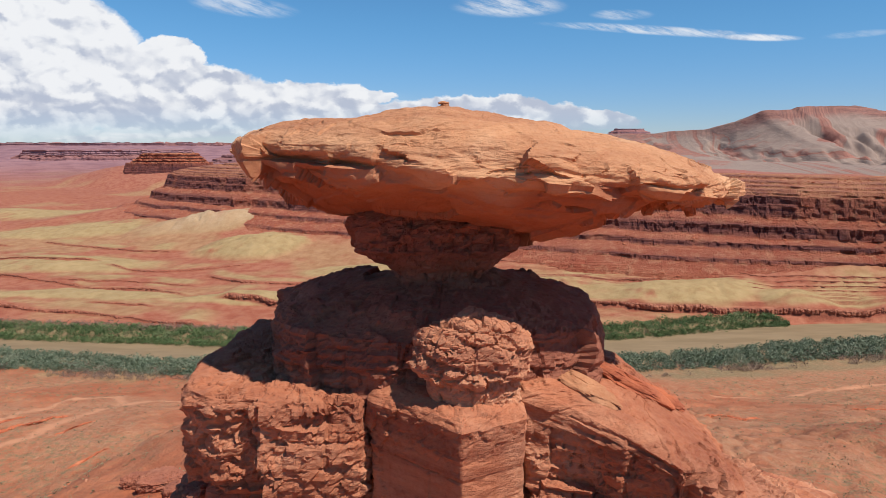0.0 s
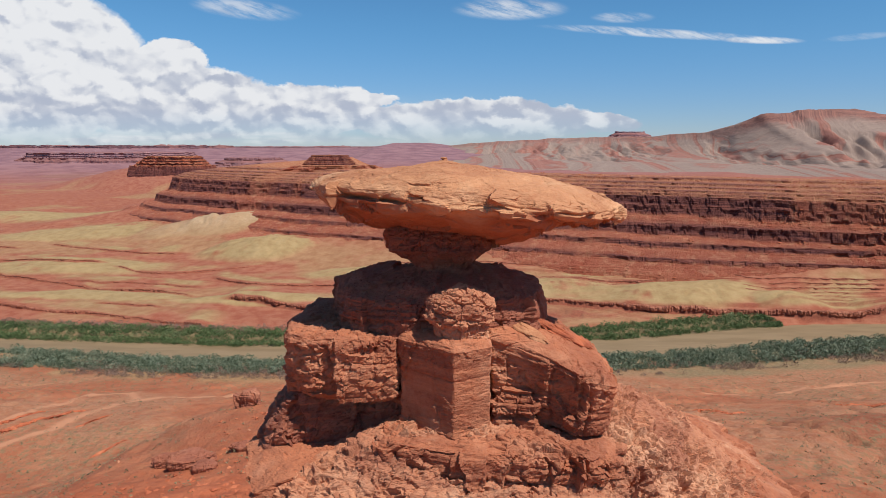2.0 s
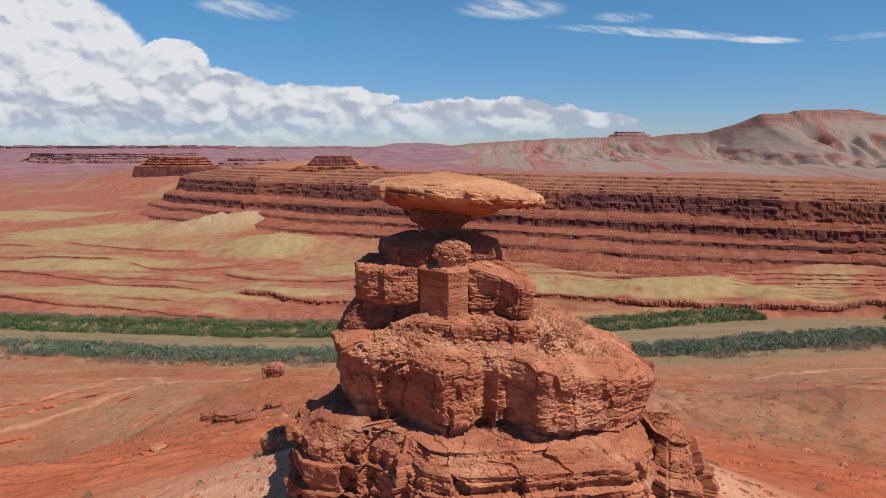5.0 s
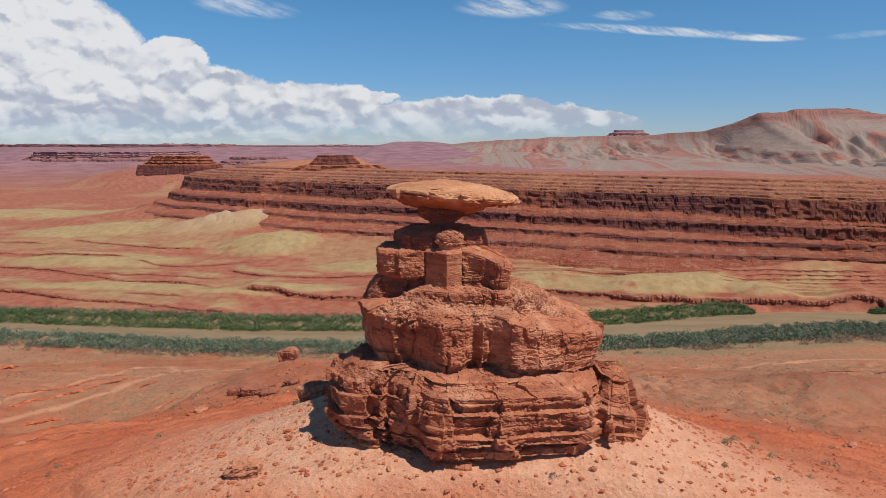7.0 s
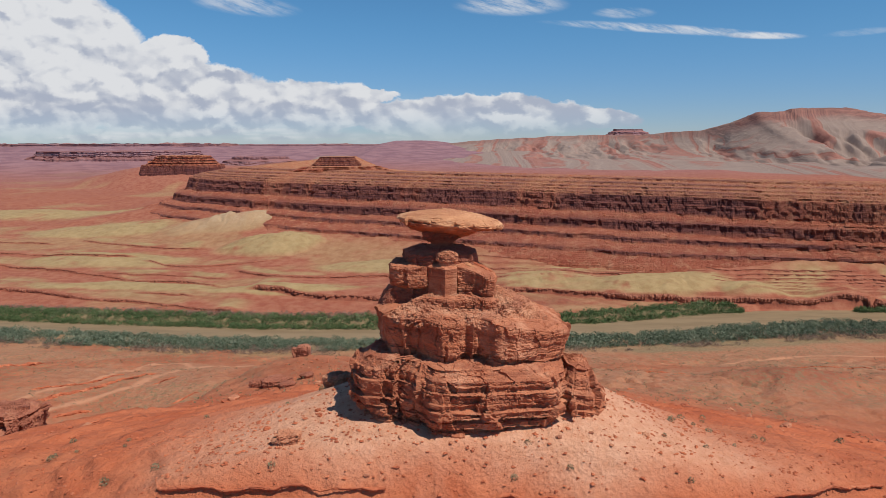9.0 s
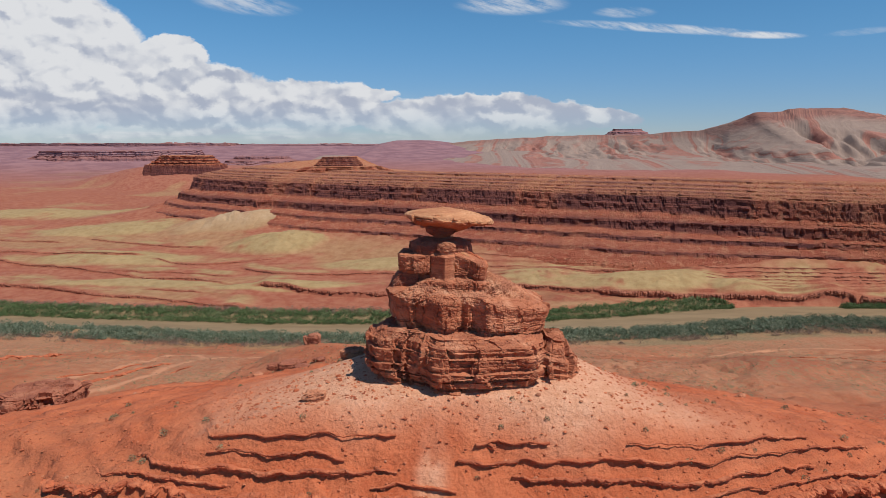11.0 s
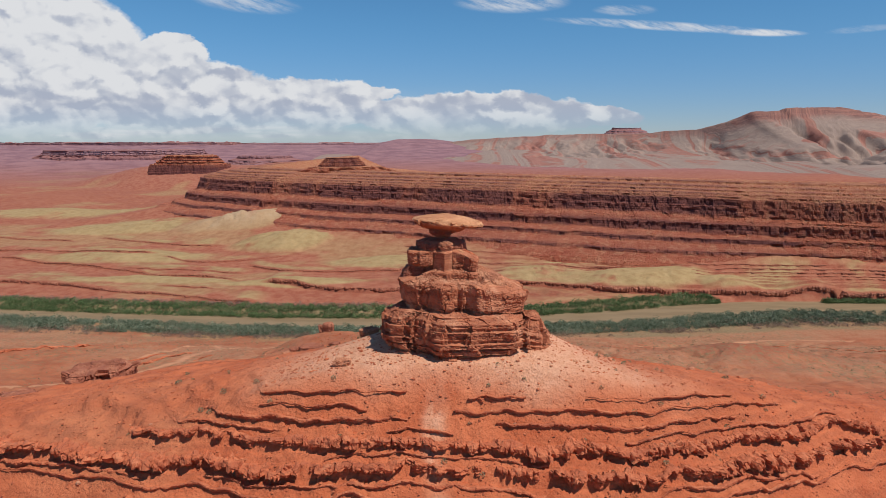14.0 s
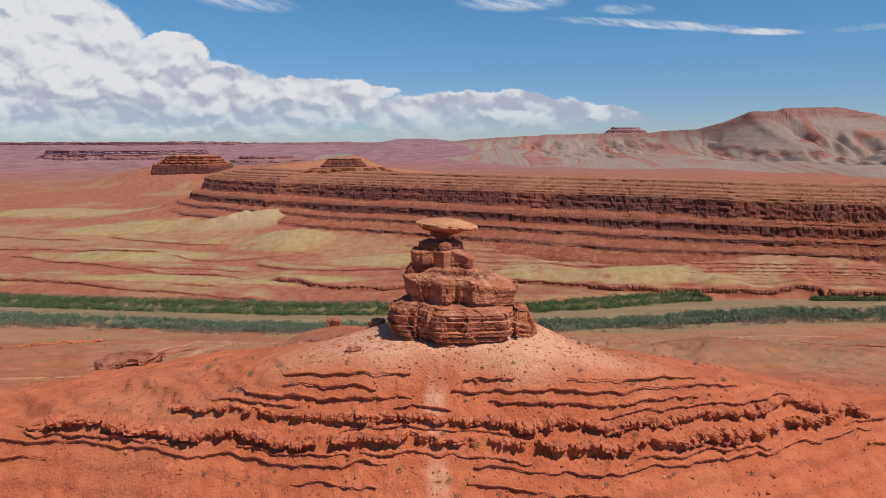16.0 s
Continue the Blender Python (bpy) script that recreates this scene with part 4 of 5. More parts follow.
    d = d + lumps * (1.3 * fbm(x, y, zz * 1.2, 0.2, 4, 0.5, seed=seed + 5) + 0.55 * fbm(x, y, zz * 2.4, 0.9, 4, 0.65, seed=seed + 6))
    if facets:
        wx = 0.35 * fbm(x, y, zz, 0.5, 3, seed=seed + 30)
        f1, f2, rnd, tip = cells(x * 0.27 + wx, y * 0.27 + wx, zz * 0.13, seed + 11)
        g1, g2, rng_, tip2 = cells(x * 0.8 + wx, y * 0.8, zz * 0.75 + wx, seed + 15)
        d = d + facets * ((rnd - 0.5) * 0.9 + 1.7 * tip + 0.16 * (rng_ - 0.5) + 0.3 * tip2) * (0.3 + 0.7 * steep)
    if shatter:
        c1, c2, rnd, tip = cells(x * 1.3, y * 1.3, zz * 2.2, seed + 7)
        e1, e2, rne, tip2 = cells(x * 3.1, y * 3.1, zz * 5.4, seed + 9)
        some = 0.35 + smooth(-0.15, 0.2, fbm(x, y, zz * 2, 0.3, 3, seed=seed + 22))
        d = d + shatter * some * (0.7 * (rnd - 0.5) + 0.9 * tip - 0.3 * (1 - smooth(0, 0.1, c2 - c1)) + 0.35 * (rne - 0.5) + 0.4 * tip2 - 0.15 * (1 - smooth(0, 0.15, e2 - e1)))
    p = p + nrm * (d * smooth(0.0, 0.12, k)[:, None])[..., None]
    return mesh_from(name, p.reshape(-1, 3), sheet(rows, n, True), mat, True)


def cap_mesh():
    """The balanced cap: a broad lens with a blunt western end, a thin eastern lip, a domed top and a keeled underside."""
    n, rows = 640, 250
    t = np.linspace(0, 2 * math.pi, n, endpoint=False)
    u = np.linspace(0, math.pi, rows)
    T, U = np.meshgrid(t, u)
    c, s = np.cos(T), np.sin(T)
    rim = (np.abs(c) ** 2.3 + np.abs(s) ** 2.1) ** (-1 / 2.2)
    ex = 1.45 + 8.85 * c * rim * (1 + 0.03 * np.sin(3 * T))
    ey = 6.5 * s * rim * (1 - 0.12 * np.clip(c, 0, 1)) + 0.3 * np.sin(2 * T + 0.6)
    k = np.sin(U) ** 0.6
    x, y = 1.2 + (ex - 1.2) * k, ey * k
    edge = np.interp(x, [-7.5, -3, 2, 6, 10.5], [152.45, 152.3, 152.0, 151.65, 150.95])
    upper = np.interp(x, [-7.5, -5.4, -2.9, -1.3, 0.1, 1.3, 2.6, 4.4, 6.5, 8.1, 9.2, 10.5], [153.6, 153.8, 153.9, 154.05, 154.15, 154.0, 153.7, 153.3, 152.95, 152.65, 152.4, 151.7])
    lower = np.interp(x, [-7.5, -6.5, -5.3, -3, -1.3, 0.3, 1.8, 2.9, 4.3, 5.6, 6.6, 8.7, 10.5], [151.7, 151.15, 150.55, 150.25, 150.0, 149.7, 149.55, 149.5, 149.7, 150.0, 150.1, 150.2, 150.5])
    lower = lower + 0.3 + 0.15 * np.maximum(-y - 0.5, 0)
    h = np.cos(U)
    z = np.where(h > 0, lower + (edge - lower) * np.clip((k - 0.45) / 0.55, 0, 1) ** (2.2 + 1.2 * c * c), edge + (upper - edge) * np.abs(h) ** (0.95 - 0.45 * c * c))
    p = np.stack([x, y, z], -1)
    nrm = grid_normals(p, True)
    x, y, z = p[..., 0], p[..., 1], p[..., 2]
    level = z + 0.085 * (x - 1) + 0.5 * fbm(x, y, 0, 0.2, 3, seed=101)
    idx = np.floor(level / 0.5)
    fr = level / 0.5 - idx
    face = 1 - smooth(0.35, 0.9, nrm[..., 2])
    some = smooth(-0.1, 0.2, fbm(x, y, z, 0.3, 3, seed=102))
    d = 0.34 * (hashed(idx, 4.0) - 0.5) * face * some - 0.12 * np.exp(-((fr - 0.5) / 0.12) ** 2) * face * some
    # a long notch under the brow, and the split of the western end
    brow = level - 151.9 + 0.22 * np.sin(x * 0.6 + 1)
    d = d - 0.5 * np.exp(-(brow / 0.13) ** 2) * smooth(-0.05, 0.2, fbm(x, y, 0, 0.25, 3, seed=104)) * (1 - smooth(0.7, 0.9, nrm[..., 2]))
    d = d - 0.45 * np.exp(-((level - 151.75) / 0.08) ** 2) * (1 - smooth(-5.6, -4.6, x))
    d = d + 0.7 * fbm(x, y, z * 1.4, 0.26, 4, 0.5, seed=105) + 0.2 * fbm(x * 0.7, y, z * 2.4, 1.1, 5, 0.68, seed=106)
    f1, f2, rnd, tip = cells(x * 0.28, y * 0.3, z * 0.5 + 0.4 * fbm(x, y, z, 0.4, 3, seed=108), 107)
    d = d + (0.3 * (rnd - 0.5) + 0.6 * tip) * (0.06 + 0.94 * face)
    c1, c2, rnd, tip = cells(x * 0.9, y * 1.1, z * 2.2, 111)
    east = smooth(6, 9, x)
    d = d + (0.10 + 0.12 * east) * (rnd - 0.5 + 1.6 * tip) * (0.3 + 0.9 * face) * (0.3 + some)
    p = p + nrm * (d * smooth(0.0, 0.15, k))[..., None]
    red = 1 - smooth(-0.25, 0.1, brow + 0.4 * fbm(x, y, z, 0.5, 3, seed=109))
    return mesh_from("cap_rock", p.reshape(-1, 3), sheet(rows, n, True), M_CAP, True, dict(red=red))


def boulder_mesh(name, a, b, c, mat, seed, n=40, rows=24, rough=1.0):
    """An angular fallen boulder with a flat foot at z = 0."""
    t, u = np.meshgrid(np.linspace(0, 2 * math.pi, n, endpoint=False), np.linspace(0.02, math.pi - 0.02, rows))
    d = np.stack([np.sin(u) * np.cos(t), np.sin(u) * np.sin(t), -np.cos(u)], -1)
    f1, f2, rnd, tip = cells(d[..., 0] * 1.1 + seed, d[..., 1] * 1.1, d[..., 2] * 1.4, seed)
    r = 1 + rough * (0.16 * (rnd - 0.5) + 0.4 * tip) + 0.16 * fbm(d[..., 0], d[..., 1], d[..., 2], 2.5, 3, seed=seed)
    p = d * r[..., None] * np.array([a, b, c])
    p[..., 2] = np.maximum(p[..., 2], -0.55 * c) + 0.5 * c
    return mesh_from(name, p.reshape(-1, 3), sheet(rows, n, True), mat, True)


def make_tower():
    tower = tagged(new("balanced_rock_tower"), "red sandstone tower crowned by a wide balanced tan caprock", "rock formation")
    tower.location = (0, 0, 118)

    def put(name, me, label=""):
        ob = part(name, me, tower, label)
        ob.matrix_parent_inverse = Matrix.Translation((0, 0, -118))
        return ob
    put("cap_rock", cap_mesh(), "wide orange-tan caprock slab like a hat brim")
    put("neck", rock_shell("neck", [(-3.2, -2.2), (-1.4, -3.0), (2.4, -2.8), (2.9, -1.0), (2.4, 1.6), (0, 2.4), (-3.0, 1.6)],
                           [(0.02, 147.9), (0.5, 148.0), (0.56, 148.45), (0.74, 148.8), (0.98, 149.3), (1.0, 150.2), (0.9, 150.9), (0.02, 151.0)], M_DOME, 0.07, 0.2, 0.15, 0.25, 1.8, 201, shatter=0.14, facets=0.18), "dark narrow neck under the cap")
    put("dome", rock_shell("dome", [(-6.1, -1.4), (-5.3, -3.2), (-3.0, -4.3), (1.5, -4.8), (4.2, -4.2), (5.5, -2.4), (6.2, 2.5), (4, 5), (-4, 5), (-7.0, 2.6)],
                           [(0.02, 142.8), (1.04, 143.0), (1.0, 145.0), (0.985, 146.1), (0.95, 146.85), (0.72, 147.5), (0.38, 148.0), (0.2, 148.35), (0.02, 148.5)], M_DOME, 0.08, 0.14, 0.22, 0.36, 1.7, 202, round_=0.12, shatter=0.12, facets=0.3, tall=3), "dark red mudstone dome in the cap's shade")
    put("knob", rock_shell("knob", [(-0.8, -5.6), (0.2, -6.3), (2.0, -6.2), (2.7, -5.3), (2.4, -4.2), (0.5, -3.9), (-0.8, -4.4)],
                           [(0.02, 145.0), (0.78, 145.1), (0.84, 145.7), (0.82, 145.95), (1.0, 146.2), (1.08, 146.8), (1.02, 147.3), (0.8, 147.75), (0.4, 147.95), (0.02, 148.0)], M_KNOB, 0.05, 0.08, 0.05, 0.22, 1.2, 203, round_=0.3, shatter=0.2, facets=0.12), "rubbly rounded knob of broken sandstone")
    put("block", rock_shell("block", [(-8.9, -1.0), (-8.5, -3.7), (-7.2, -4.7), (-4.4, -5.0), (-2.5, -5.0), (-2.0, -3), (-2, 4), (-8.0, 4.6)],
                            [(0.02, 140.8), (0.62, 141.2), (0.84, 141.6), (0.96, 141.9), (0.985, 142.8), (1.0, 143.2), (1.0, 144.4), (1.03, 144.85), (0.96, 145.15), (0.6, 145.3), (0.02, 145.4)], M_ROCK, 0.075, 0.13, 0.2, 0.2, 2.6, 204, round_=0.05, shatter=0.15, facets=0.34, zig=0.3, tall=2.2), "thick undercut sandstone block")
    put("block", rock_shell("block", [(-2.3, -4.7), (0.5, -7.0), (2.4, -6.0), (2.5, -4.5), (2.4, 3), (-2.0, 3)],
                            [(0.02, 140.0), (1.0, 140.4), (0.985, 141.4), (0.99, 142.6), (1.0, 144.6), (1.02, 145.1), (0.97, 145.3), (0.82, 145.55), (0.02, 145.7)], M_ROCK, 0.065, 0.08, 0.05, 0.10, 5.0, 205, round_=0.025, shatter=0.06, facets=0.08), "smooth upright sandstone block with a split face")
    put("block", rock_shell("block", [(2.5, -5.0), (4.0, -5.3), (6.6, -7.3), (8.4, -6.5), (9.1, -4.0), (9.0, 0), (7.5, 3.5), (2.4, 4)],
                            [(0.02, 140.6), (0.9, 140.8), (0.955, 141.3), (0.97, 142.3), (1.0, 143.4), (1.03, 144.0), (0.97, 144.3), (0.82, 144.6), (0.02, 145.0)], M_ROCK, 0.07, 0.13, 0.12, 0.18, 3.0, 206, (-0.13, 0.0), 0.025, shatter=0.13, facets=0.2, zig=0.22, slope=-0.26), "sloping bedded sandstone block")
    put("wedge", rock_shell("wedge", [(2.5, -5.6), (4.8, -6.3), (5.4, -5.4), (4.8, -3.6), (2.5, -3.6)], [(0.02, 139.2), (0.95, 139.4), (1.05, 140.6), (0.92, 142.0), (0.6, 142.6), (0.02, 142.7)], M_ROCK, 0.07, 0.26, 0.15, 0.2, 2.0, 214, shatter=0.18, facets=0.15), "small broken wedge between the blocks")
    for i, (sx, sy, sz, a, b, rz) in enumerate([(4.5, -4.4, 145.25, 1.0, 0.5, -0.5), (6.2, -3.0, 144.9, 1.5, 0.45, -0.5), (7.2, -2.4, 144.3, 1.2, 0.4, -0.35)]):
        slab = put("slab", boulder_mesh("slab", a, b, 0.22, M_LEDGE if i else M_CAP, 400 + i, 40, 20, 0.7))
        slab.location = (sx, sy, sz)
        slab.rotation_euler = (0.12, 0.38, rz)
        slab.matrix_parent_inverse = Matrix.Translation((0, 0, -118))
    # dark colour here imitates the shade under the blocks
    put("recess", rock_shell("recess", [(-11.2, -1.5), (-10.2, -4.4), (-7.6, -3.6), (-2, -4.0), (4, -4.4), (9.2, -4.8), (10.5, 0), (9, 6), (-9, 7)],
                             [(0.02, 136.5), (1.0, 136.8), (0.97, 138.4), (0.92, 139.8), (0.82, 141.2), (0.7, 142.0), (0.02, 142.3)], M_DOME, 0.1, 0.3, 0.2, 0.3, 2.2, 207, shatter=0.14, facets=0.35), "recess under the blocks, its shade put into a dark colour")
    put("scree_apron", rock_shell("scree_apron", [(-7.6, -4.6), (-9.2, -8.4), (-5, -10.0), (1, -10.0), (7, -10.6), (13, -10.0), (17, -7.6), (20.5, -2), (19, 7), (8, 11), (-6, 8)],
                                  [(0.02, 136.0), (0.98, 136.2), (1.0, 137.2), (0.93, 138.1), (0.8, 138.8), (0.66, 139.7), (0.52, 140.5), (0.02, 141.2)], M_KNOB, 0.095, 0.1, 0.05, 0.55, 3.0, 208, (-0.04, 0.0), shatter=0.36, facets=0.25, lean=(8.0, 0.22)), "rubble slope of broken red rock")
    put("ledge_band", rock_shell("ledge_band", [(-3.5, -7.4), (0.5, -8.4), (4, -8.6), (8.2, -8.4), (9.0, -6.5), (6, -4), (-3, -4)],
                                 [(0.02, 136.8), (0.97, 138.0), (0.94, 139.1), (1.0, 139.4), (1.01, 140.2), (0.9, 140.5), (0.02, 140.8)], M_ROCK, 0.08, 0.3, 0.35, 0.35, 1.3, 215, (-0.03, 0), shatter=0.24, facets=0.25, zig=0.3), "broken band of rock in the rubble")
    put("cliff_tier", rock_shell("cliff_tier", [(-11.3, -2.5), (-9.4, -7.6), (-6.9, -7.9), (-6.2, -9.0), (-5.4, -8.0), (0.1, -12.3), (3.2, -11.0), (3.9, -9.9), (5.0, -11.0), (5.6, -9.7), (9.0, -12.4), (17.0, -9.2), (21.3, -3), (20, 7), (8, 11.5), (-8, 11)],
                                 [(0.02, 129.2), (0.88, 129.5), (0.89, 132.1), (0.97, 132.3), (0.975, 132.9), (0.98, 133.1), (0.985, 133.7), (0.985, 134.8), (1.0, 136.0), (1.025, 136.9), (1.01, 137.4), (0.96, 137.7), (0.86, 138.2), (0.02, 138.6)], M_ROCK, 0.105, 0.22, 0.4, 0.16, 3.8, 209, (-0.05, 0.0), 0.012, shatter=0.12, facets=0.34, zig=0.5, lean=(11.0, 0.2)), "sheer banded cliff tier")
    put("cliff_tier", rock_shell("cliff_tier", [(-15.2, -3), (-14.6, -7.2), (-12.8, -10.2), (-9.6, -11.2), (-9.3, -10.4), (-7.6, -11.4), (-7.1, -10.2), (-4.7, -11.8), (-4.3, -11.2), (-1.6, -15.2), (2.5, -15.8), (9, -14.8), (16.4, -13.4), (20.4, -9), (21.8, 0), (20, 9), (8, 13.5), (-9, 13)],
                                 [(0.02, 117.0), (0.72, 117.5), (0.74, 119.6), (0.84, 119.9), (0.86, 120.7), (0.80, 120.9), (0.82, 121.6), (0.93, 121.8), (0.95, 122.7), (0.89, 122.9), (0.9, 123.3), (1.0, 123.5), (1.02, 124.7), (0.96, 124.9), (0.965, 125.3), (0.985, 125.5), (1.0, 126.8), (1.015, 127.6),
                                  (0.95, 127.8), (0.955, 128.3), (0.98, 128.5), (0.97, 129.4), (0.9, 129.9), (0.8, 130.9), (0.02, 131.6)], M_ROCK, 0.11, 0.36, 0.25, 0.24, 5.0, 210, (-0.03, 0.0), 0.012, shatter=0.14, facets=0.6, zig=0.7), "lowest banded cliff tier with an undercut foot")
    put("buttress", rock_shell("buttress", [(19.0, -8.0), (21.0, -10.8), (24.4, -10.2), (26.6, -7.0), (26.4, 2), (19, 3)],
                               [(0.02, 118.0), (0.86, 119.2), (0.88, 121.2), (1.0, 121.5), (1.02, 122.6), (0.93, 122.8), (0.94, 123.3), (1.0, 123.5), (0.97, 125.2), (0.84, 125.8), (0.72, 127.2), (0.5, 128.8), (0.02, 130.4)], M_ROCK, 0.11, 0.6, 0.3, 0.2, 3.0, 211, (-0.22, 0.0), 0.016, shatter=0.16, facets=0.6), "leaning side buttress")
    # shade of the undercut is put into the foot's dark colour
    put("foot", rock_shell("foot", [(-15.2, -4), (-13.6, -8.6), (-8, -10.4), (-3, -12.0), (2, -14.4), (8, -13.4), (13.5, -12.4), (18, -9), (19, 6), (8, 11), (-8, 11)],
                           [(0.02, 114.0), (0.84, 114.5), (0.85, 117.8), (0.8, 118.8), (0.76, 120.4), (0.02, 121.0)], M_DOME, 0.15, 0.4, 0.3, 0.4, 3.0, 212, shatter=0.16, facets=0.4), "undercut foot, coloured dark to stand for its shade")
    cairn = tagged(new("cairn"), "small cairn of flat stones on the caprock's top", "cairn")
    cairn.location = (0.05, -0.2, 153.95)
    for i, (dz, a, b, c) in enumerate([(0.0, 0.75, 0.5, 0.16), (0.16, 0.32, 0.26, 0.09), (0.26, 0.17, 0.16, 0.07), (0.34, 0.2, 0.16, 0.07)]):
        stone = part("stone", boulder_mesh("stone", a, b, c, M_CAP, 500 + i, 20, 12, 0.5), cairn)
        stone.location = (0.03 * (-1) ** i, 0, dz)
    return tower


make_tower()


# ---- ledges, boulders, plants ----
def ledge_mesh(path, out, height, over, seed, block=2.2):
    """A broken rock ledge along a path (its upper edge): it juts out over the slope below and breaks into blocks."""
    path = np.asarray(path, float)
    sx, sy, sz = path.T
    s = np.concatenate([[0], np.cumsum(np.hypot(np.diff(sx), np.diff(sy)))])
    prof = np.array([(-2.8, -0.6), (-1.4, -0.12), (-0.5, 0.0), (0.3, 0.02), (0.75, -0.05), (0.95, -0.2), (1.0, -0.4), (0.9, -0.62), (0.55, -0.72), (0.0, -0.78), (-0.3, -0.95), (-0.35, -1.2), (-0.2, -1.6)])
    plen = np.concatenate([[0], np.cumsum(np.hypot(*np.diff(prof, axis=0).T))])
    u = np.linspace(0, plen[-1], 30)
    o, h = np.interp(u, plen, prof[:, 0]), np.interp(u, plen, prof[:, 1])
    S, O = np.meshgrid(s, o)
    H = np.repeat(h[:, None], len(s), 1)
    q = S / block + 1.2 * fbm(S, 0, 0, 0.6 / block, 3, seed=seed)
    no = np.floor(q)
    crack = np.exp(-(np.minimum(q - no, 1 - q + no) * block / 0.25) ** 2)
    size = np.clip(0.8 + 1.5 * fbm(S, 1, 0, 0.14 / block, 3, seed=seed + 1) + 0.45 * (hashed(no, seed) - 0.5), 0.1, 1.6)
    push = over * (size * np.where(O > -0.6, O, O * 0.6) + 0.5 * (hashed(no, seed + 2.0) - 0.5) * (O > -0.2) - 0.5 * crack * (O > 0.1))
    push = push + (0.4 * over * fbm(S, H * 3 + O, 0, 1.1, 3, seed=seed + 3) + 1.5 * over * fbm(S, O * 0.2, 2, 0.42, 4, 0.6, seed=seed + 13)) * (O > -2)
    lift = height * H * np.clip(size * 1.1, 0.4, 1.3) + 0.16 * height * fbm(S, O, 4, 0.9, 3, seed=seed + 4)
    nx, ny = out
    p = np.stack([sx[None] + nx[None] * push, sy[None] + ny[None] * push, sz[None] + lift], -1)
    # broken faces: blocks of two sizes
    k = 1.0 / block
    c1, c2, rnd, tip = cells(p[..., 0] * 1.5 * k, p[..., 1] * 1.5 * k, p[..., 2] * 2.0 * k, seed + 6)
    e1, e2, rne, tip2 = cells(p[..., 0] * 4 * k, p[..., 1] * 4 * k, p[..., 2] * 6 * k, seed + 9)
    n = grid_normals(p, False)
    n = n * np.sign((n[..., :1] * nx[None, :, None] + n[..., 1:2] * ny[None, :, None]) + n[..., 2:] + 1e-6)
    d = (0.7 * (rnd - 0.5) + 1.1 * tip - 0.3 * (1 - smooth(0, 0.12, c2 - c1)) + 0.3 * (rne - 0.5) + 0.4 * tip2) * 0.4 * over * np.clip(size, 0.25, 1)
    p = p + n * (d * ((O > -1.2) & (H > -1.1)))[..., None]
    return p


def put_ledge(p, s_len, mat, label, group, seed, base):
    """A ledge thing whose blocks, cut apart at joints, are its parts."""
    ledge = tagged(new("rock_ledge"), label, "rock ledge", group)
    ledge.location = base
    rng = np.random.default_rng(seed)
    cols, a = p.shape[1], 0
    while a < cols - 1:
        b = min(a + max(int(rng.uniform(4.0, 11.0) * s_len), 6), cols - 1)
        if cols - 1 - b < 6:
            b = cols - 1
        piece = p[:, a:b + 1] - np.array(base)
        part("block", mesh_from("ledge_block", piece.reshape(-1, 3), sheet(len(p), b + 1 - a), mat, True), ledge)
        a = b


def run_ledges(label, xs, ys, ok, height, over, mat, seed, block, group, lift=0.0):
    """Ledge things along the stretches of a contour that hold."""
    ok = ok.copy()
    ok[0] = ok[-1] = False
    edges = np.flatnonzero(np.diff(ok.astype(int)))
    for i, (a, b) in enumerate(zip(edges[::2] + 1, edges[1::2] + 1)):
        if xs[b - 1] - xs[a] < 5 * block:
            continue
        x, y = xs[a:b], ys[a:b]
        kern = np.ones(7) / 7
        y = np.convolve(np.pad(y, 3, "edge"), kern, "valid")
        tx, ty = np.gradient(x), np.gradient(y)
        ln = np.hypot(tx, ty)
        out = np.stack([ty / ln, -tx / ln])
        z = land(x - out[0] * 1.2, y - out[1] * 1.2)[0]
        z = np.convolve(np.pad(z, 3, "edge"), kern, "valid") + lift
        ends = np.minimum(smooth(0, 1, (x - x[0]) / 6), smooth(0, 1, (x[-1] - x) / 6))
        z = z - (1 - ends) * height * 0.8
        mid = len(x) // 2
        put_ledge(ledge_mesh(np.stack([x, y, z], -1), out, height, over, seed + i, block), 3.0 / block / (x[1] - x[0]) * 0.75 * block ** 0.5, mat, label, group, seed + i, (float(x[mid]), float(y[mid]), float(z[mid])))


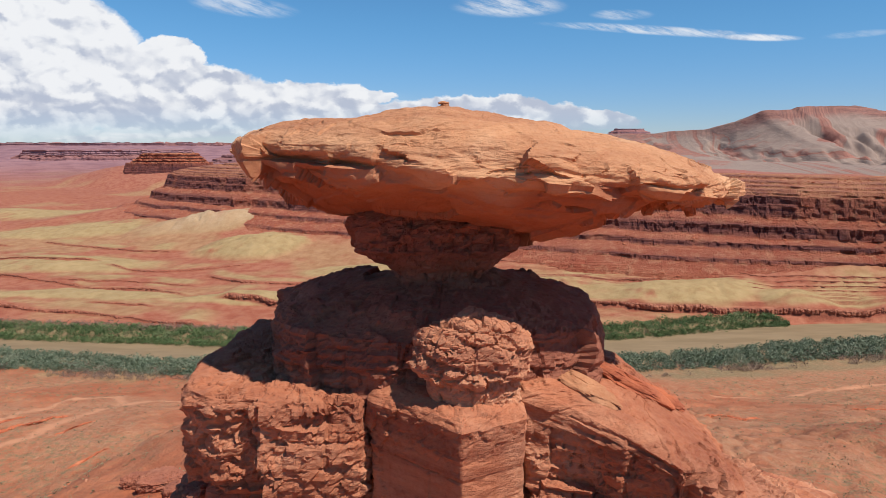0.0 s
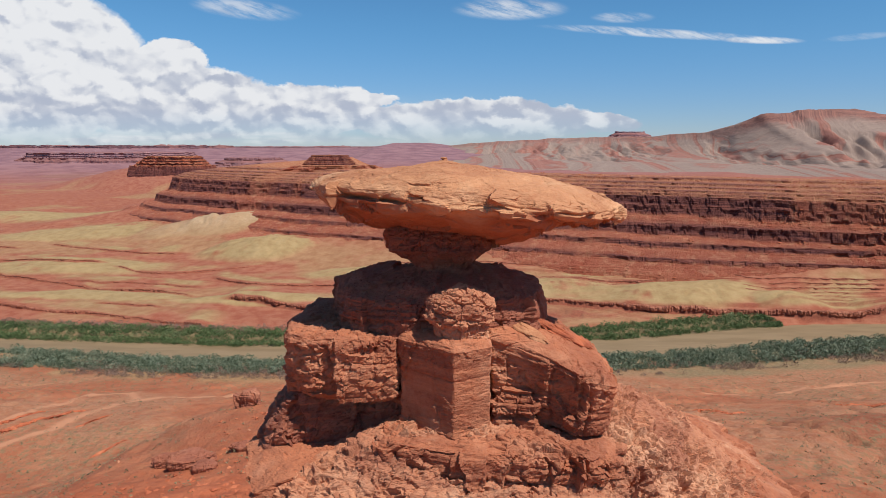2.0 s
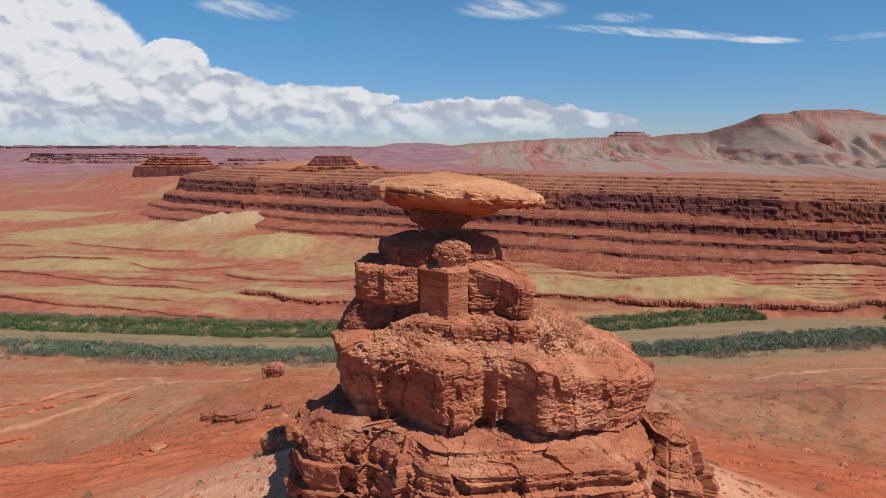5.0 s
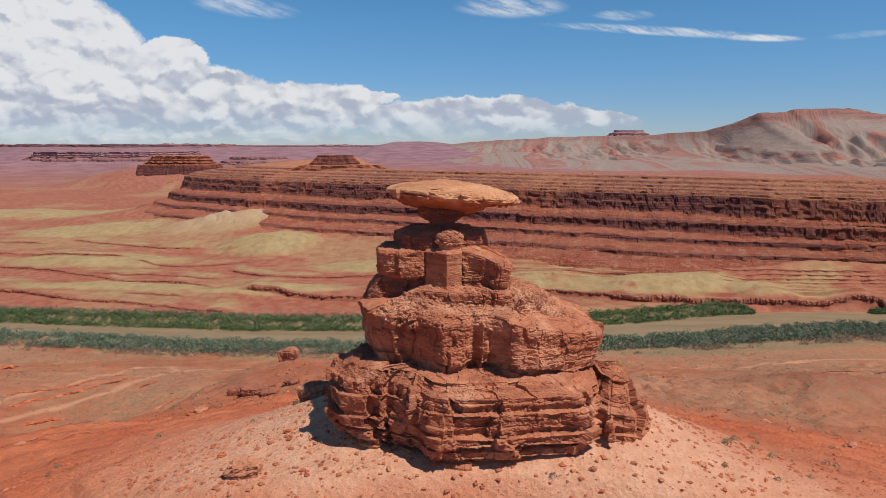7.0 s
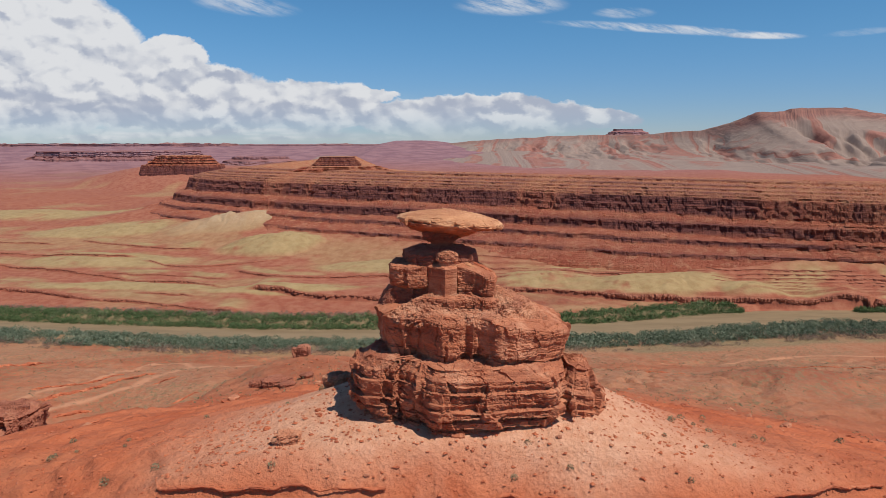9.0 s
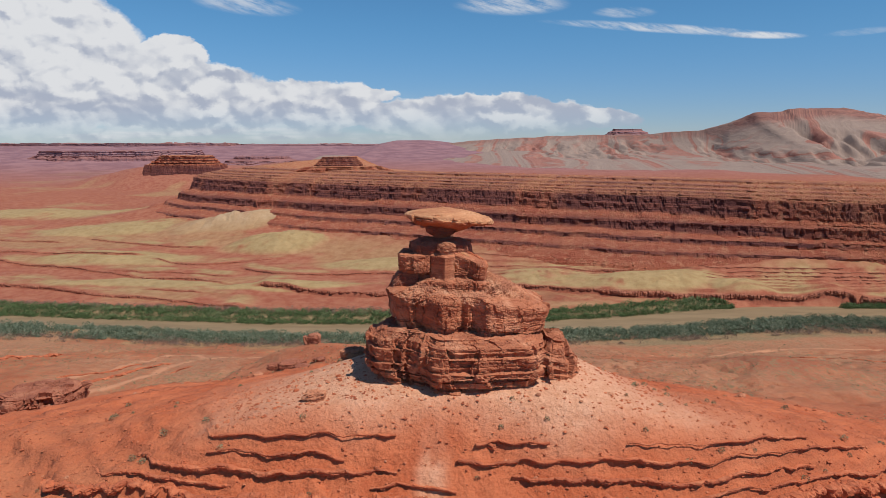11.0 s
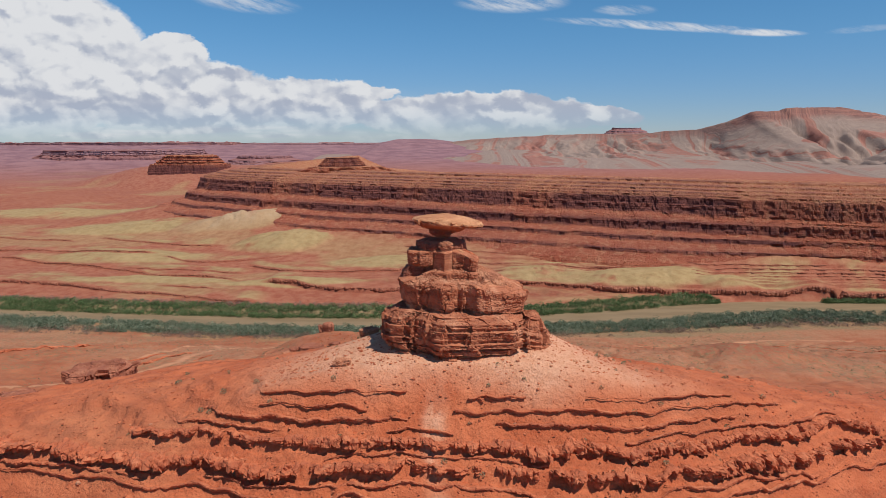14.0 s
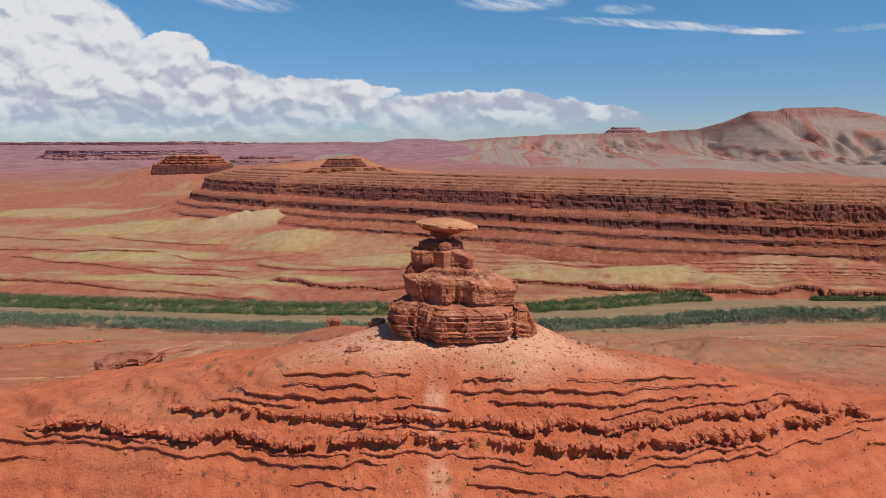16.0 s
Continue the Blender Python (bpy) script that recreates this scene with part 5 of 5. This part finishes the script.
def make_ledges():
    xs = np.arange(-150, 150, 0.35)
    fall = np.arange(4, -70, -0.4)
    x, y = np.meshgrid(xs, fall, indexing="ij")
    y = y + rim(x)
    w = hill_base(x, y) + hill_warp(x, y)
    for i, (level, rise) in enumerate(zip(HILL_LEVELS, HILL_RISES)):
        below = w < level
        first = np.argmax(below, 1)
        ok = below.any(1) & (first > 0)
        gapped = ok & (fbm(xs, i * 7.0, 0, 0.035, 3, seed=300 + i) > (-0.5 if rise > 1.5 else -0.2 if level > 95 else 0.1))
        run_ledges("broken red sandstone ledge jutting from the slope below the tower", xs, rim(xs) + fall[first], gapped, rise * (1.35 if rise > 1.5 else 1.0), rise * (1.05 if rise > 1.5 else 0.62), M_LEDGE, 310 + 20 * i, 1.6 + 1.2 * rise, "ledges on the near slope")
    xs = np.arange(-60, 560, 1.2)
    for i, (level, rise) in enumerate(zip(FAR_LEVELS, FAR_RISES)):
        ys = np.arange(0, 330, 1.5)
        x, r = np.meshgrid(xs, ys, indexing="ij")
        y = far_shore(x) + r
        over = far_base(x, y) + far_warp(x, y) > level
        first = np.argmax(over, 1)
        ok = over.any(1) & (first > 0) & (np.abs(np.gradient(ys[first])) < 9)
        soil = far_soils(xs, far_shore(xs) + ys[first])
        gapped = ok & (level > 12) & (fbm(xs, i * 5.0, 0, 0.008, 3, seed=600 + i) > -0.12) & (soil[1] < 0.4) & (soil[2] < 4)
        run_ledges("long dark red ledge on the far bank", xs, far_shore(xs) + ys[first], gapped, rise * 1.1, rise * 0.5, M_DOME, 610 + 20 * i, 4.0, "ledges on the far bank")
    for i, (kx, ky, rise) in enumerate(BENCHES):
        x = np.arange(kx[0] + 8, kx[-1] - 8, 0.9)
        line, ends = bench_line(x, i)
        run_ledges("long dark red rim of a bench on the far plain", x, line, ends > 0.5, rise * 1.0, rise * 0.36, M_DOME, 660 + 11 * i, 4.0, "bench rims on the far plain", -0.15)
    # low scarps by the tracks: knots in plan, height
    scarps = [([(-205, 184), (-191, 208), (-176, 222), (-164, 250)], 1.8), ([(-218, 202), (-198, 216), (-186, 234), (-180, 262)], 1.5), ([(-186, 164), (-178, 180), (-170, 190)], 1.6), ([(-137, 176), (-131, 190), (-122, 206)], 1.4),
              ([(-330, 215), (-278, 243), (-271, 262), (-252, 284)], 2.6), ([(96, 219), (114, 230), (121, 222), (138, 229)], 1.3), ([(180, 245), (230, 238), (262, 214), (300, 205)], 1.3), ([(-160, 205), (-152, 222), (-146, 246)], 1.5), ([(-240, 300), (-200, 296), (-180, 300)], 1.0)]
    for i, (line, h) in enumerate(scarps):
        line = np.array(line, float)
        x = np.arange(line[0, 0], line[-1, 0], 0.6)
        y = curve_through(line[:, 0], line[:, 1], x, 6) + 4 * fbm(x, i, 0, 0.08, 3, seed=700 + i)
        run_ledges("low red scarp on the desert floor by the tracks", x, y, np.ones(len(x), bool), h * 1.2, h * 0.8, M_LEDGE, 710 + 9 * i, 2.4, "scarps on the valley floor", 0.6 * h)


def make_outcrops():
    """Large rock outcrops on the slopes, built like the tower."""
    spots = [(-125, 62, 13, 9, 13, "large dark layered outcrop on the western slope"), (-198, 118, 8, 6, 8, "dark layered outcrop on the valley side"), (-57, 140, 3.2, 2.6, 5.0, "lone dark boulder on the skyline slope"),
             (-56, 92, 5.5, 3.6, 3.4, "jumble of dark red boulders"), (-62, 96, 3.0, 2.4, 2.6, "jumble of dark red boulders"), (-51, 88, 2.6, 2.2, 2.2, "jumble of dark red boulders"),
             (-47, 100, 2.0, 1.8, 1.8, "jumble of dark red boulders"), (-24, -13.5, 2.0, 1.3, 1.6, "flat-topped fallen block on the pink talus"), (-20.5, 12, 2.4, 2, 2.2, "fallen block beside the tower")]
    for i, (x, y, a, b, h, label) in enumerate(spots):
        z = float(land(np.array([x]), np.array([y]))[0][0])
        t = np.linspace(0, 2 * math.pi, 9, endpoint=False)
        r = 1 + 0.5 * (hashed(np.arange(9.0), i) - 0.5)
        plan = np.stack([a * r * np.cos(t), b * r * np.sin(t)], -1)
        me = rock_shell("outcrop", plan, [(0.02, -2), (1.0, -1.8), (0.95, 0.2), (1.0, h * 0.5), (1.05, h * 0.75), (0.98, h * 0.9), (0.75, h), (0.02, h * 1.05)], M_KNOB if y < 20 else M_DOME, 0.16 if a < 6 else 0.22, 0.35, 0.3, 0.4, 3, 800 + i, (0.06, -0.05), 0.05, 0.25, 0.22 * h ** 0.8)
        ob = tagged(new("outcrop", me), label, "rock outcrop", "outcrops")
        ob.location = (x, y, z)


def make_boulders():
    shapes = [boulder_mesh("boulder", a, b, c, M_LEDGE if i % 3 else M_KNOB, 900 + i, 26, 15, 1.1) for i, (a, b, c) in enumerate([(1, 0.8, 0.5), (1, 0.6, 0.62), (1, 0.9, 0.34), (1, 0.75, 0.7), (1, 0.7, 0.28)])]
    rng = np.random.default_rng(11)
    spots = []
    while len(spots) < 190:
        if len(spots) < 55:
            a, r = rng.uniform(math.pi * 0.98, math.pi * 2.05), rng.uniform(17, 34)
            x, y, size = 3 + r * 1.25 * math.cos(a), -3 + r * 0.72 * math.sin(a), 0.16 + 0.5 * rng.random() ** 4
        elif len(spots) < 130:
            x, y, size = rng.uniform(-100, 110), rng.uniform(-50, -18), 0.3 + 0.9 * rng.random() ** 4
        else:
            x, y, size = rng.uniform(-110, 110), rng.uniform(20, 120), 0.4 + 1.2 * rng.random() ** 4
        if abs((x - 6) / 20) ** 2 + abs(y / 14.5) ** 2 < 1:
            continue
        spots.append((x, y, size))
    z = land(np.array([s[0] for s in spots]), np.array([s[1] for s in spots]))[0]
    for (x, y, size), zz in zip(spots, z):
        ob = new("boulder", shapes[rng.integers(len(shapes))])
        ob.matrix_basis = Matrix.Translation((x, y, zz - 0.12 * size)) @ Matrix.Rotation(rng.uniform(0, 6.28), 4, "Z") @ Matrix.Scale(size, 4)
        tagged(ob, "angular red boulder lying on the stony slope", "boulder", "boulders on the slopes")
    # rubble too fine to count
    n = 30000
    a, r = rng.uniform(math.pi * 0.95, math.pi * 2.1, n), rng.uniform(15, 44, n)
    px, py = 3 + r * 1.25 * np.cos(a), -4 + r * 0.85 * np.sin(a)
    far = rng.random(n) < 0.94
    px, py = np.where(far, rng.uniform(-120, 130, n), px), np.where(far, rng.uniform(-62, 5, n), py)
    keep = ((px - 5) / 19) ** 2 + (py / 14) ** 2 > 1
    px, py = px[keep], py[keep]
    size = 0.05 + 0.42 * rng.random(len(px)) ** 6
    stones("rubble", "fine red rubble strewn over the slope", px, py, land(px, py)[0], size, M_LEDGE, rng)
    n = 7000
    px, py = rng.uniform(-135, 120, n), rng.uniform(8, 130, n)
    keep = fbm(px, py, 4, 0.04, 3, seed=28) > 0.0
    px, py = px[keep], py[keep]
    stones("hillside_rubble", "dark red broken stones on the hillside behind the tower", px, py, land(px, py)[0], 0.12 + 0.8 * rng.random(len(px)) ** 6, M_LEDGE, rng)


def leaf_cloud(cx, cy, cz, rad, tall, count, leaf, rng):
    """Small leaf triangles that fill the domed crowns of shrubs."""
    n = len(cx)
    d = rng.normal(size=(n, count, 3))
    d /= np.linalg.norm(d, axis=2, keepdims=True)
    d[..., 2] = np.abs(d[..., 2]) ** 0.8
    lump = 0.62 + 0.5 * rng.random((n, count, 1)) ** 0.6
    base = d * lump * np.stack([rad, rad * rng.uniform(0.8, 1.2, n), tall], -1)[:, None]
    tri = rng.normal(size=(n, count, 3, 3)) * leaf[:, None, None, None]
    v = base[:, :, None] + tri + np.stack([cx, cy, cz], -1)[:, None, None]
    return v.reshape(-1, 3), np.arange(n * count * 3).reshape(-1, 3)


def thicket(name, label, px, py, lo, hi, mat, rng, count=46):
    rad = lo + (hi - lo) * rng.random(len(px)) ** 1.6
    z = np.maximum(land(px, py)[0], 0.1)
    v, f = leaf_cloud(px, py, z - 0.2, rad, rad * rng.uniform(0.95, 1.5, len(px)), count, 0.075 * rad + 0.09, rng)
    tagged(new(name, mesh_from(name, v, f, mat, True)), label, "shrubs", kind="stuff")


def make_plants():
    rng = np.random.default_rng(5)
    n = 4300
    x = rng.uniform(-560, 560, n)
    d = rng.uniform(0.5, 42, n)
    keep = fbm(x, d, 0, 0.03, 3, seed=90) > -0.3
    x, d = x[keep], d[keep]
    thicket("willow_thicket", "grey-green willow thicket along the near river bank", x, near_shore(x) - d, 1.2, 5.0, M_WILLOW, rng, 150)
    x = rng.uniform(-560, 560, 4200)
    d = 30 + 26 * rng.random(4200) ** 1.3
    keep = fbm(x, d * 2, 0, 0.03, 3, seed=91) > -0.12
    x, d = x[keep], d[keep]
    thicket("tamarisk_scrub", "brown half-dry tamarisk behind the willows", x, near_shore(x) - d, 1.0, 3.3, M_DRY, rng)
    x = rng.uniform(-560, 560, 4200)
    width = np.where(x < 60, 20, np.clip(24 - np.abs(x - 190) * 0.09, 5, 24)) * (1 - 0.8 * smooth(265, 310, x))
    d = rng.random(4200) * width + 0.5
    keep = ~((x > 290) & (x < 400))
    x, d = x[keep], d[keep]
    thicket("green_thicket", "bright green willow strip along the far river bank", x, far_shore(x) + d, 1.1, 4.2, M_GREEN, rng, 120)
    x = rng.uniform(-560, 30, 1800)
    thicket("tamarisk_scrub", "brown tamarisk behind the far green strip", x, far_shore(x) + 15 + 15 * rng.random(1800), 1.2, 3.2, M_DRY, rng)
    # low scrub dotted over the flats, past counting
    n = 9000
    x, y = rng.uniform(-330, 330, n), rng.uniform(40, 355, n)
    keep = fbm(x, y, 0, 0.02, 3, seed=92) > -0.12
    x, y = x[keep], y[keep]
    thicket("flat_scrub", "low dusty scrub dotted over the desert flat", x, y, 0.3, 1.0, M_SAGE, rng, 16)
    # single bushes on the talus
    kinds = []
    for i in range(4):
        v, f = leaf_cloud(np.zeros(1), np.zeros(1), np.zeros(1), np.array([0.5]), np.array([0.5 + 0.08 * i]), 130, np.array([0.07]), rng)
        kinds.append(mesh_from("sage_bush", v, f, M_SAGE, True))
    spots = [(x, y) for x, y in zip(rng.uniform(-75, 95, 260), rng.uniform(-42, 25, 260)) if ((x - 5) / 21) ** 2 + (y / 16.5) ** 2 > 1]
    spots = spots[:90]
    z = land(np.array([s[0] for s in spots]), np.array([s[1] for s in spots]))[0]
    for (x, y), zz in zip(spots, z):
        ob = new("sage_bush", kinds[rng.integers(4)])
        ob.matrix_basis = Matrix.Translation((x, y, zz - 0.04)) @ Matrix.Rotation(rng.uniform(0, 6.28), 4, "Z") @ Matrix.Scale(rng.uniform(0.6, 1.5), 4)
        tagged(ob, "small grey-green sage bush on the stony slope", "bush", "bushes on the slope")


make_ledges()
make_outcrops()
make_boulders()
make_plants()
